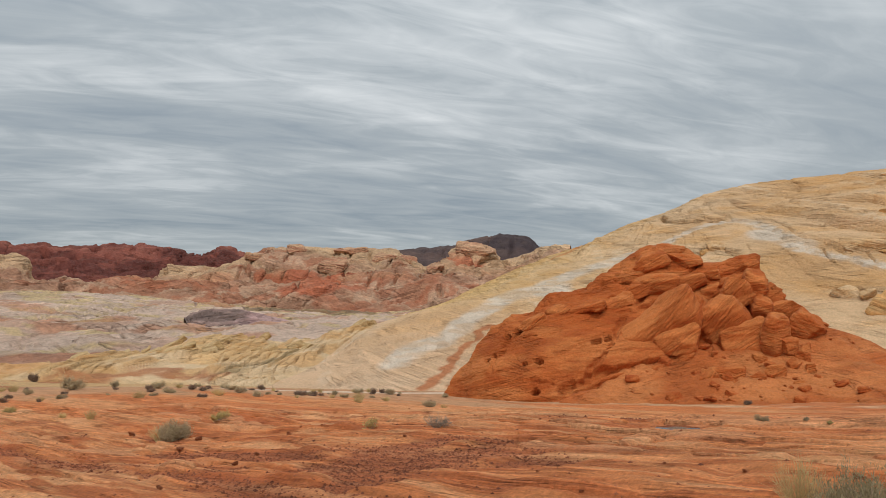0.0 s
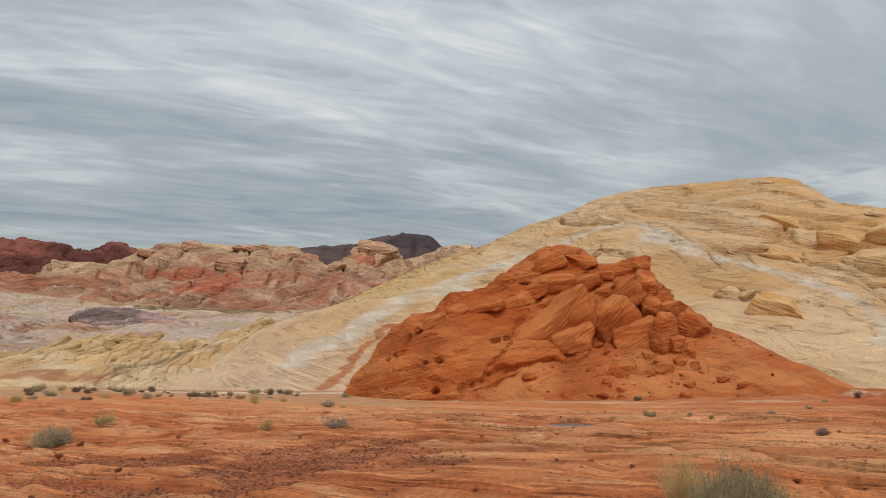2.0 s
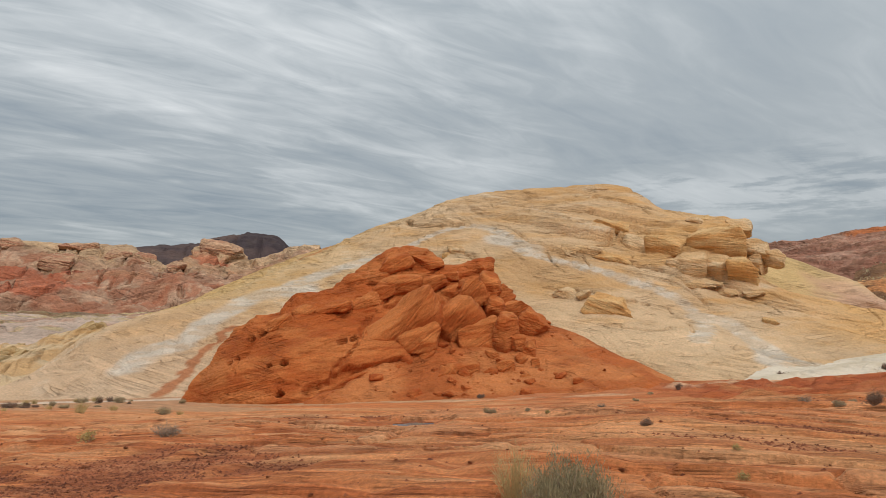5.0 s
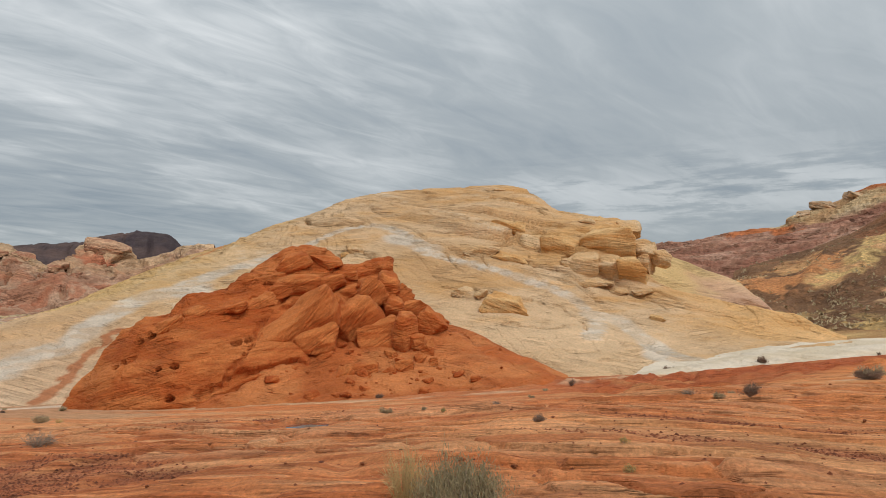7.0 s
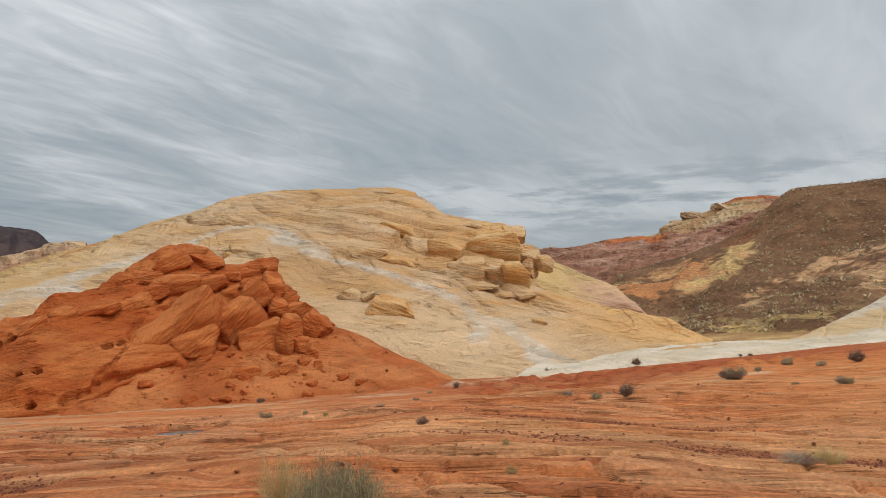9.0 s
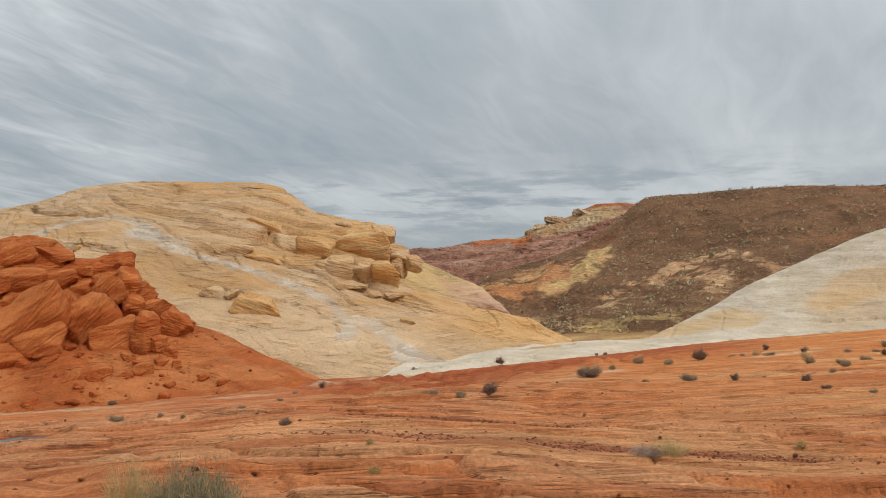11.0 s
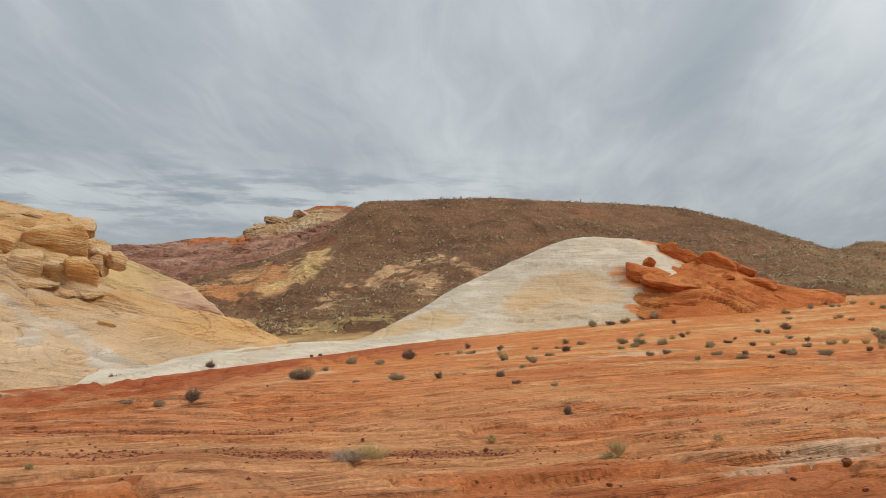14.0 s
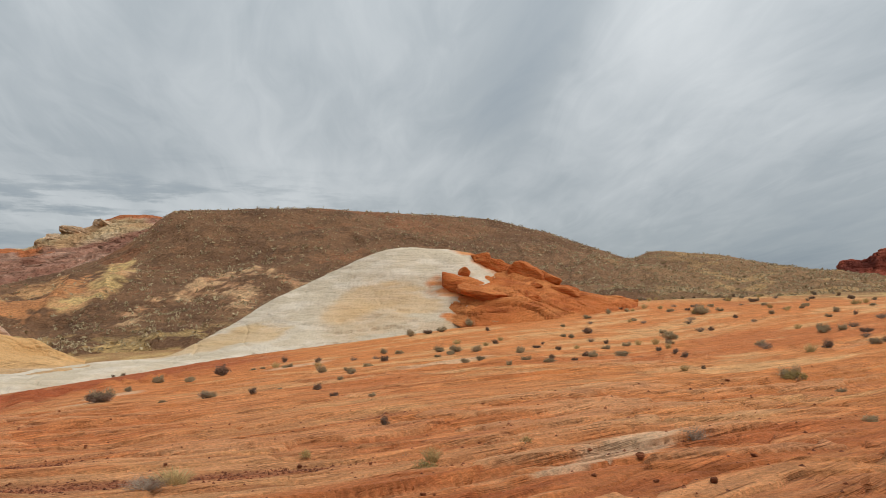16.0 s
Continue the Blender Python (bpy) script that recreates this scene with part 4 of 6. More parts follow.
def dome_colour(q, u, w, n):
    f, g = fbm(q / np.array([8, 8, 2.5]), 4, 247), fbm(q / np.array([2.5, 2.5, 0.5]), 3, 249)
    warp = q + np.stack([0.9 * g, 0.9 * f, 0.25 * g], -1)
    c = blend(srgb(208, 190, 164), srgb(220, 204, 182), smooth(-0.4, 0.5, g))
    c = blend(c, srgb(206, 166, 118), smooth(-0.05, 0.5, f + 0.3 * g) * smooth(0.85, 0.45, w) * smooth(0.6, 0.7, u) * 0.45)
    c = blend(c, srgb(208, 168, 116), near_line(warp, [(56.0, 57.5, 2.4), (58.3, 56.5, 3.5), (60.3, 55.0, 4.1), (61.3, 52.6, 3.8), (61.8, 50.3, 2.9)], 2.6) * 0.6)
    c = blend(c, srgb(212, 170, 112), near_line(warp, [(46.0, 69.5, -1.2), (48.5, 66.0, -0.2), (50.5, 62.0, 0.4)], 3.4) * 0.6)
    # stained red where the dome meets the broken ridge
    stain = near_line(warp, [(64.6, 50.5, 5.2), (65.2, 48.0, 4.6), (66.3, 45.4, 3.9), (70.0, 43.0, 3.2)], 1.7)
    stain = np.maximum(stain, near_line(warp, [(71.8, 51.0, 9.0), (72.0, 48.6, 7.4), (72.5, 46.0, 5.6), (73.5, 43.5, 4.0)], 2.6))
    stain = np.maximum(stain, near_line(warp, [(61.5, 47.0, 1.7), (64.0, 44.6, 2.1), (66.0, 43.0, 2.4), (71.0, 40.6, 2.6)], 1.2))
    return blend(c, blend(srgb(206, 122, 66), srgb(212, 142, 86), smooth(-0.3, 0.4, g)), stain * 0.95)


landform("white_dome", WHITE_DOME, 520, 150, dome_relief, dome_colour, DOME, "smooth off-white sandstone dome with a long low tail", foot=(3, 2.5))


# red rock beside the dome
def red_relief(p, u, w):
    s1, _ = beds(p, (0.35, -0.2, 1), 1.7, 253, 1.0)
    s2, _ = beds(p, (0.3, -0.1, 1), 0.5, 255, 1.0)
    c = cracks(p, (0.4, -0.2, 1), 1.2, 257, 0.1, 0.0)
    return (0.5 * fbm(p / 5, 3, 251) + 0.5 * s1 + 0.2 * s2 - 0.5 * c) * smooth(0, 0.08, w) * smooth(0, 0.1, u) * smooth(1, 0.9, u)


def red_colour(q, u, w, n):
    f, g = fbm(q / np.array([6, 6, 2]), 4, 261), fbm(q / np.array([2, 2, 0.4]), 3, 263)
    c = blend(srgb(200, 114, 60), srgb(214, 136, 78), smooth(-0.4, 0.6, f))
    return blend(c, srgb(160, 76, 36), smooth(0.1, 0.8, g) * 0.6)


red_ridge, _, _ = landform("red_rock_ridge", DOME_ROCKS, 260, 110, red_relief, red_colour, RED, "broken red sandstone ridge beside the white dome", "rock", foot=(3, 2))


# dark scrub-covered hill with bare tan scars
def brown_relief(p, u, w):
    gully = ridged(np.stack([u * 26 + 0.6 * vnoise(p / 20, 3), w * 1.6, 0 * u], -1), 3, 271)
    return (1.3 * fbm(p / 26, 4, 273) + 0.55 * gully * smooth(1.0, 0.7, w)) * smooth(0, 0.1, w) + 0.25 * fbm(p / 3, 4, 275)


SCARS = [
    ([(94.6, 135.6, 10.3), (92.3, 129.1, 8.4), (90.9, 123.5, 7.6)], 3.0),
    ([(91.5, 125.0, 7.8), (99.0, 133.0, 10.5), (106.8, 142.4, 13.1)], 2.4),
    ([(108.9, 132.4, 13.0), (108.4, 139.9, 13.4), (95.7, 121.5, 8.9), (82.6, 107.4, 4.6)], 2.1),
    ([(69.3, 119.4, 2.4), (75.4, 124.5, 3.8), (80.2, 128.1, 5.7)], 2.4),
    ([(85.8, 131.5, 7.7), (88.0, 129.8, 7.1)], 2.0),
    ([(106.1, 126.0, 11.4), (103.5, 116.7, 9.4)], 2.6),
    ([(89.6, 154.9, 12.9), (95.2, 162.9, 14.5)], 1.2)]


def brown_colour(q, u, w, n):
    f, g = fbm(q / np.array([24, 24, 9]), 4, 281), fbm(q / np.array([7, 7, 6]), 4, 283)
    h = fbm(q / 2.2, 3, 289)
    warp = q + np.stack([1.6 * g + 1.2 * h, 2.2 * g - 1.2 * h, 0.4 * h], -1)
    c = blend(srgb(122, 88, 62), srgb(142, 105, 75), smooth(-0.5, 0.6, f))
    c = blend(c, srgb(152, 112, 80), smooth(0.2, 0.8, g) * 0.4)
    c = blend(c, srgb(150, 92, 60), smooth(0.25, 0.7, f + 0.4 * g) * smooth(0.3, 0.5, w) * smooth(0.6, 0.35, u) * 0.5)
    for line, width in SCARS:
        c = blend(c, blend(srgb(206, 154, 112), srgb(214, 172, 128), smooth(-0.3, 0.3, g)), near_line(warp, line, width * 1.35, (1, 0.8, 1)) * smooth(-0.2, 0.2, h + 0.4 * g) * 0.9)
    low = smooth(0.3, 0.08, w) * smooth(0.12, 0.42, fbm(q / np.array([9, 9, 1.0]), 4, 287) + 0.2 * h) * smooth(0.6, 0.4, u)
    c = blend(c, srgb(204, 170, 112), low * 0.8)
    far_end = smooth(0.66, 0.8, u + 0.05 * f)
    c = blend(c, blend(srgb(158, 122, 86), srgb(192, 154, 104), smooth(0.1, 0.45, g + 0.3 * f)), far_end * 0.8)
    # bare orange beds at the foot of the west flank, with a yellow bed above them
    flank = near_line(warp, [(50.0, 138.0, 2.6), (57.3, 145.6, 4.9), (66.8, 152.0, 6.5), (76.4, 160.0, 8.9), (83.0, 161.0, 11.4)], 9.0, (1, 0.55, 1.4))
    c = blend(c, blend(srgb(204, 138, 88), srgb(214, 164, 112), smooth(-0.3, 0.5, f + 0.6 * h)), flank * smooth(-0.5, -0.1, h + g) * 0.92)
    upper = near_line(warp, [(68.6, 139.3, 5.0), (75.4, 143.6, 7.7), (81.0, 147.5, 10.1), (93.9, 166.8, 14.4), (101.0, 177.0, 16.6)], 3.4, (1, 0.6, 1.4))
    return blend(c, blend(srgb(216, 180, 120), srgb(210, 160, 110), smooth(0.0, 0.5, h + g)), upper * 0.95)


brown_hill, brown_p, brown_n = landform("scrub_hill", BROWN_HILL, 760, 230, brown_relief, brown_colour, HILL, "dark brown rubble hill dotted with scrub and bare tan scars", foot=(8, 3), rear=((20, 3), (60, 25)))


def far_relief(scale, amp, seed, layers=True):
    def f(p, u, w):
        d = amp * (0.75 * billow(p / np.array([scale, scale, scale * 0.7]), 5, seed, 0.55) + 0.25 * fbm(p / (scale * 0.22), 4, seed + 7, 0.6) - 0.9 * cracks(p, (0.3, 0.1, 1), scale * 0.16, seed + 11, 0.12, -0.1) - 0.7 * cracks(p, (1, 0.2, 0.3), scale * 0.3, seed + 12, 0.08, 0))
        if layers:
            d = d + amp * 0.5 * beds(p, (0.1, 0.1, 1), scale * 0.12, seed + 9)[0]
        return d * smooth(0, 0.15, w)
    return f


def banded(colours, scale, seed):
    """Colours that follow one another in uneven layers and patches."""
    cols = [srgb(*c) for c in colours]

    def f(q, u, w, n):
        a = 0.75 * fbm(q / (scale * 0.7), 5, seed, 0.6) + 0.4 * fbm(q / np.array([scale, scale, scale * 0.2]), 4, seed + 3) + 0.5
        x = np.clip(a, 0, 0.999) * (len(cols) - 1)
        c = cols[0] + 0 * q
        for i in range(1, len(cols)):
            c = blend(c, cols[i], smooth(0.25, 0.75, x - i + 1))
        scrub = smooth(0.25, 0.5, fbm(q / (scale * 0.09), 3, seed + 8)) * smooth(0.75, 0.95, n[..., 2])
        return blend(c, srgb(120, 100, 76), scrub * 0.12)
    return f


def tan_colour(q, u, w, n):
    c = banded([(172, 128, 102), (186, 144, 116), (196, 158, 130), (178, 122, 94)], 30, 343)(q, u, w, n)
    f = fbm(q / np.array([26, 26, 14]), 4, 345)
    c = blend(c, srgb(208, 174, 136), smooth(0.55, 0.95, w + 0.35 * f) * 0.8)
    for line, width in (([(-240.0, 318.0, 10.0), (-223.0, 322.0, 10.6), (-248.0, 372.0, 18.0)], 13), ([(-291.0, 361.0, 20.0), (-275.0, 357.0, 20.0), (-255.0, 345.0, 17.0)], 12), ([(-205.0, 430.0, 30.0), (-190.0, 425.0, 27.0)], 12)):
        c = blend(c, srgb(182, 92, 60), near_line(q + np.stack([8 * f, 8 * f, 3 * f], -1), line, width) * 0.7)
    return blend(c, srgb(176, 96, 64), smooth(0.25, 0.5, f) * smooth(0.9, 0.6, w) * 0.45)


def ridge_colour(q, u, w, n):
    west = banded([(164, 112, 90), (182, 132, 108), (196, 152, 128)], 26, 303)(q, u, w, n)
    east = banded([(200, 158, 114), (212, 178, 134), (222, 194, 154)], 24, 305)(q, u, w, n)
    f = fbm(q / 14, 3, 307)
    warp = q + np.stack([4 * f, 4 * f, 1.2 * f], -1)
    c = blend(west, srgb(126, 92, 70), smooth(0.15, 0.5, fbm(q / 5, 3, 309)) * 0.5)
    pale = near_line(warp, [(158.0, 366.0, 37.0), (164.6, 350.0, 38.5), (171.9, 340.0, 42.0), (180.4, 335.0, 45.5), (190.0, 330.0, 48.0)], 9.0, (1, 0.25, 1))
    c = blend(c, east, pale)
    for line, width in (([(142.9, 385.0, 33.4), (148.0, 372.0, 34.6), (157.5, 372.0, 36.4), (150.0, 330.0, 32.0)], 3.6), ([(190.0, 348.0, 53.0), (196.0, 343.0, 53.4), (204.0, 336.0, 52.5)], 4.0)):
        c = blend(c, srgb(202, 116, 66), near_line(warp, line, width, (1, 0.2, 1)) * 0.9)
    return c


def ridge_fins(p, u, w):
    """Smooth swells broken by thin fins of rock that lean to the east."""
    rough = smooth(-0.1, 0.35, fbm(p / 9, 2, 315))
    fin, _ = beds(p, (-0.75, -0.3, 0.8), 0.9, 311, 1.0)
    slab, _ = beds(p, (-0.5, -0.2, 1), 2.2, 312, 1.0)
    return (0.7 * fbm(p / 12, 3, 313) + rough * (0.75 * fin + 0.9 * slab) + 0.1 * fbm(p / 1.2, 3, 314)) * smooth(0, 0.15, w)


def yellow_colour(q, u, w, n):
    f, g = fbm(q / np.array([14, 14, 4]), 4, 317), fbm(q / np.array([4, 4, 1]), 3, 318)
    warp = q + np.stack([3 * f, 3 * g, 0.4 * g], -1)
    c = blend(srgb(212, 174, 126), srgb(218, 188, 150), smooth(-0.4, 0.5, f))
    c = blend(c, srgb(202, 152, 94), smooth(0.05, 0.6, g + 0.3 * f) * 0.6)
    c = blend(c, srgb(206, 152, 98), smooth(0.3, 0.1, u + 0.1 * f) * smooth(0.2, 0.6, w) * 0.7)
    c = blend(c, srgb(170, 104, 66), near_line(warp, [(-79.0, 58.5, -6.2), (-74.0, 63.0, -5.9), (-70.0, 68.0, -5.8), (-60.0, 66.0, -6.0)], 3.4) * 0.75)
    return blend(c, srgb(122, 104, 68), near_line(warp, [(-60.5, 69.0, -6.6), (-62.5, 76.4, -5.9), (-62.3, 80.0, -4.6), (-72.0, 93.4, -4.0)], 1.6) * 0.6)


def field_colour(q, u, w, n):
    f, g = fbm(q / np.array([30, 30, 8]), 4, 325), fbm(q / np.array([9, 9, 2]), 3, 326)
    c = blend(srgb(198, 162, 140), srgb(212, 184, 164), smooth(-0.4, 0.4, f))
    c = blend(c, srgb(206, 178, 128), smooth(0.0, 0.5, g + 0.8 * (w - 0.55)) * 0.75)
    c = blend(c, srgb(190, 128, 92), smooth(0.2, 0.6, fbm(q / 16, 3, 327)) * 0.6)
    c = blend(c, srgb(128, 104, 74), near_line(q + np.stack([8 * f, 8 * g, 0 * f], -1), [(-176.0, 224.0, 1.0), (-162.0, 232.0, 0.4), (-150.0, 250.0, 0.0)], 16) * 0.7)
    return blend(c, srgb(172, 104, 66), near_line(q + np.stack([4 * f, 4 * g, 0 * f], -1), [(-116.0, 76.0, -6.6), (-110.0, 80.0, -6.2), (-104.0, 88.0, -6.0)], 6) * 0.7)


def knoll_colour(q, u, w, n):
    f = fbm(q / np.array([6, 6, 1.5]), 4, 333)
    return blend(blend(srgb(134, 112, 104), srgb(168, 140, 130), smooth(-0.3, 0.4, f)), blend(srgb(178, 140, 136), srgb(192, 158, 152), smooth(-0.3, 0.4, f)), smooth(0.35, 0.6, u + 0.15 * f))


layered_ridge, _, _ = landform("layered_ridge", EAST_RIDGE, 420, 140, far_relief(30, 1.8, 301), ridge_colour, FAR, "far ridge of pink, tan and orange rock layers", rear=((30, 6), (80, 40)), foot=(20, 6))
landform("red_rock_crag", RED_KNOB, 120, 60, far_relief(9, 1.2, 291), banded([(120, 58, 46), (150, 74, 56), (168, 88, 66)], 10, 293), FAR, "dark red rock knob on the skyline", "rock", foot=(4, 2))
craggy_ridge, ridge_p, _ = landform("craggy_ridge", YELLOW_RIDGE, 520, 150, ridge_fins, yellow_colour, PALE, "low craggy ridge of yellow sandstone", rear=((6, 2), (20, 8)), foot=(6, 2))
landform("slickrock_field", PINK_FIELD, 420, 160, far_relief(26, 1.2, 321), field_colour, FAR, "rolling field of pink and tan slickrock", rear=((20, 4), (50, 12)), foot=(10, 3))
landform("rock_knoll", PURPLE_KNOLL, 140, 60, far_relief(10, 0.55, 331), knoll_colour, FAR, "purple-grey rock knoll fading to dusty pink", rear=((6, 1), (14, 6)), foot=(4, 2))
tan_range, _, _ = landform("tan_rock_range", TAN_RANGE, 640, 150, far_relief(45, 5.0, 341), tan_colour, FAR, "range of knobbly tan and pink sandstone hills", rear=((30, 8), (80, 40)), foot=(20, 6), hold=0.75)
landform("red_rock_range", RED_RANGE, 420, 120, far_relief(60, 7.0, 351), banded([(108, 60, 52), (134, 76, 64), (150, 90, 76), (120, 66, 56)], 90, 353), FAR, "long range of dark red sandstone cliffs", rear=((60, 10), (200, 80)), foot=(40, 10), hold=0.85)
landform("dark_mountain", DARK_RANGE, 260, 60, far_relief(260, 14, 361, False), banded([(72, 60, 62), (88, 72, 70), (100, 80, 74)], 300, 363), FAR, "distant dark brown mountain under the clouds", "mountain", rear=((200, 30), (600, 300)), foot=(200, 60), hold=0.9)

# ---- the red outcrop ----
outcrop = tagged(new("rock_outcrop"), "jumbled outcrop of deep orange-red sandstone with hollows and loose blocks", "rock")


HOLLOWS = [(-14.1, 55.1, -0.8, 0.34, 0.34), (-14.8, 55.8, -1.0, 0.49, 0.34), (-18.4, 52.3, -2.5, 0.42, 0.19), (-19.4, 52.8, -2.7, 0.29, 0.14), (-21.2, 55.3, -0.5, 0.5, 0.3), (-21.9, 56.0, -0.9, 0.46, 0.25), (-20.8, 55.7, -0.2, 0.45, 0.25), (-22.9, 53.6, -2.6, 0.4, 0.25), (-22.5, 53.9, -2.2, 0.25, 0.2), (-14.0, 60.6, 3.3, 0.63, 0.26), (-14.6, 59.8, 2.1, 0.47, 0.16), (-18.2, 52.0, -4.5, 0.47, 0.28)]


FACE_CLEFTS = [
    [(-22.0, 54.8, -1.2), (-21.5, 55.3, -0.8), (-21.2, 56.3, 0.0)],
    [(-22.5, 52.6, -3.1), (-22.3, 53.3, -2.4), (-22.0, 54.2, -1.9)],
    [(-14.9, 53.2, -2.7), (-13.8, 54.5, -1.4), (-13.7, 56.9, 0.0), (-12.9, 58.9, 1.3), (-11.0, 60.5, 2.0)],
    [(-15.4, 60.5, 3.3), (-13.4, 61.2, 3.6), (-10.3, 62.7, 3.6), (-8.3, 62.5, 3.1)],
    [(-12.9, 58.9, 1.3), (-11.7, 61.0, 2.8), (-8.5, 63.4, 3.9)],
    [(-12.6, 64.3, 6.0), (-11.1, 64.1, 5.5), (-8.7, 65.4, 5.1)]]
UNDERCUT = [(-16.2, 51.5, -4.3), (-14.9, 52.5, -3.5), (-13.4, 53.5, -2.9), (-11.6, 54.6, -2.5), (-10.0, 55.5, -2.3)]
FACE_HAIRLINES = [
    [(-19.5, 58.5, 1.9), (-16.5, 57.1, 1.2), (-13.3, 58.7, 1.2)],
    [(-20.3, 55.0, -0.7), (-17.4, 55.2, 0.0), (-14.7, 58.0, 1.0)],
    [(-22.7, 51.9, -4.4), (-20.2, 51.9, -3.9), (-16.8, 51.8, -3.7)]]


def face_relief(p, u, w):
    s1, _ = beds(p, (-0.3, -0.25, 1), 1.5, 403, 1.0)
    s2, _ = beds(p, (-0.25, -0.2, 1), 0.5, 405, 1.1)
    c2 = cracks(p, (-0.9, 0.2, 0.8), 2.2, 408, 0.04, 0.2)
    upper = smooth(0.45, 0.75, w)
    d = 0.4 * fbm(p / 4.5, 3, 401) + (0.22 + 0.3 * upper) * s1 + (0.08 + 0.12 * upper) * s2 + 0.05 * crossbeds(p, 2.6, 0.4, 415) - 0.3 * upper * c2 + 0.04 * fbm(p / 0.7, 3, 409)
    d = d + 0.22 * upper * billow(p / np.array([2.2, 2.2, 1.5]), 3, 417)
    for x, y, z, rx, rz in HOLLOWS:
        k = ((p[..., 0] - x) / (0.75 * rx)) ** 2 + ((p[..., 2] - z) / (0.75 * rz)) ** 2 + 0.3 * vnoise(p * 3, 410)
        d = d - 2.2 * smooth(1.2, 0.7, k)
    return d * smooth(0, 0.03, w)


def face_colour(q, u, w, n):
    f, g = fbm(q / np.array([5, 5, 1.5]), 4, 411), fbm(q / np.array([2, 2, 0.3]), 3, 413)
    c = blend(srgb(186, 98, 48), srgb(202, 120, 66), smooth(-0.4, 0.6, f))
    return blend(c, srgb(170, 78, 34), smooth(0.0, 0.8, g) * 0.5)


face, face_p, face_n = landform("rock_face", ROCK_FACE, 520, 290, face_relief, face_colour, RED, "", rear=((2.5, 1.2), (6, 6)), parent=outcrop, carve=lambda q: 0.35 * clefts(q, FACE_CLEFTS, 0.3, 431) + 0.7 * clefts(q, [UNDERCUT], 0.42, 441) + 0.2 * clefts(q, FACE_HAIRLINES, 0.24, 437))


def talus_relief(p, u, w):
    s2, _ = beds(p, (0.2, -0.35, 1), 0.5, 425, 1.1)
    return (0.3 * fbm(p / 3, 3, 421) + 0.14 * s2 + 0.12 * crossbeds(p, 2.2, 0.4, 429) + 0.10 * fbm(p / 0.8, 3, 423) * smooth(0.75, 0.5, u)) * smooth(0, 0.1, w)


def talus_colour(q, u, w, n):
    f = fbm(q / np.array([4, 4, 1.2]), 4, 427)
    return blend(srgb(186, 102, 54), srgb(204, 126, 74), smooth(-0.4, 0.6, f))


_, talus_p, talus_n = landform("talus_slope", TALUS, 420, 150, talus_relief, talus_colour, RED, "smooth orange slope of weathered sand and rubble", parent=outcrop, rear=((1.5, 0.8), (4, 4)), foot=(2, 1.5))


# ---- blocks and loose stones ----
def block_mesh(name, size, seed, material, colours, layers=5.0, square=4.5, cuts=7, chips=5):
    """A worn sandstone block: rounded corners, broken planes, layers that stand out along its sides."""
    rng = np.random.default_rng(seed)
    bm = bmesh.new()
    bmesh.ops.create_cube(bm, size=2)
    bmesh.ops.subdivide_edges(bm, edges=bm.edges[:], cuts=cuts, use_grid_fill=True)
    bm.verts.ensure_lookup_table()
    v = np.array([x.co[:] for x in bm.verts])
    f = np.array([[x.index for x in face.verts] for face in bm.faces])
    bm.free()
    v = v / (np.abs(v) ** square).sum(1, keepdims=True) ** (1 / square)
    for _ in range(chips):
        n = rng.normal(size=3)
        n /= np.linalg.norm(n)
        over = v @ n - rng.uniform(0.66, 1.0)
        v = v - np.maximum(over, 0)[:, None] * n
    v = v * np.stack([1 + 0.09 * rng.normal() * v[:, 2], 1 + 0.09 * rng.normal() * v[:, 2], 1 + 0.1 * rng.normal() * v[:, 0]], -1)
    p = v * np.array(size)[None] / 2
    q = p + rng.uniform(-50, 50, 3)
    scale = float(np.mean(size))
    b = (v[:, 2] + 0.15 * v[:, 0]) * layers / 2 + 0.5 * vnoise(q / scale * 1.3, 7)
    fr = b - np.floor(b)
    ledge = smooth(0, 0.2, fr) * (1 - 0.7 * fr)
    n = v / np.linalg.norm(v, axis=1, keepdims=True)
    p = p + n * (scale * (0.07 * fbm(q / scale * 1.6, 3, 5) + 0.022 * (ledge - 0.5) + 0.022 * fbm(q / scale * 5, 3, 9)))[:, None]
    g = fbm(np.stack([q[:, 0] / scale, q[:, 1] / scale, b * 1.5], -1), 3, 15)
    cols = blend(srgb(*colours[0]), srgb(*colours[1]), smooth(-0.5, 0.5, g))
    return mesh_of(name, p, f, material, cols)


block_count = [0]


def rock_block(parent, place, size, heading, tilt, colours, material, label=""):
    """A block that lies in the rock behind it; heading and tilt in degrees."""
    block_count[0] += 1
    me = block_mesh("block", size, 900 + block_count[0], material, colours, layers=max(2.0, size[2] / (0.4 if material is RED else 0.9)), square=(4.2 if max(size) > 3 else 6.5) if material is RED else 8.0, chips=4 if material is RED and max(size) > 3 else 9, cuts=17 if max(size) > 2.5 else 11)
    return part("block", me, parent, label, pose(*place, 0, 0, -heading) @ pose(0, 0, 0, 0, -tilt, 0) @ pose(0, 0, 0, 8, 0, 0))


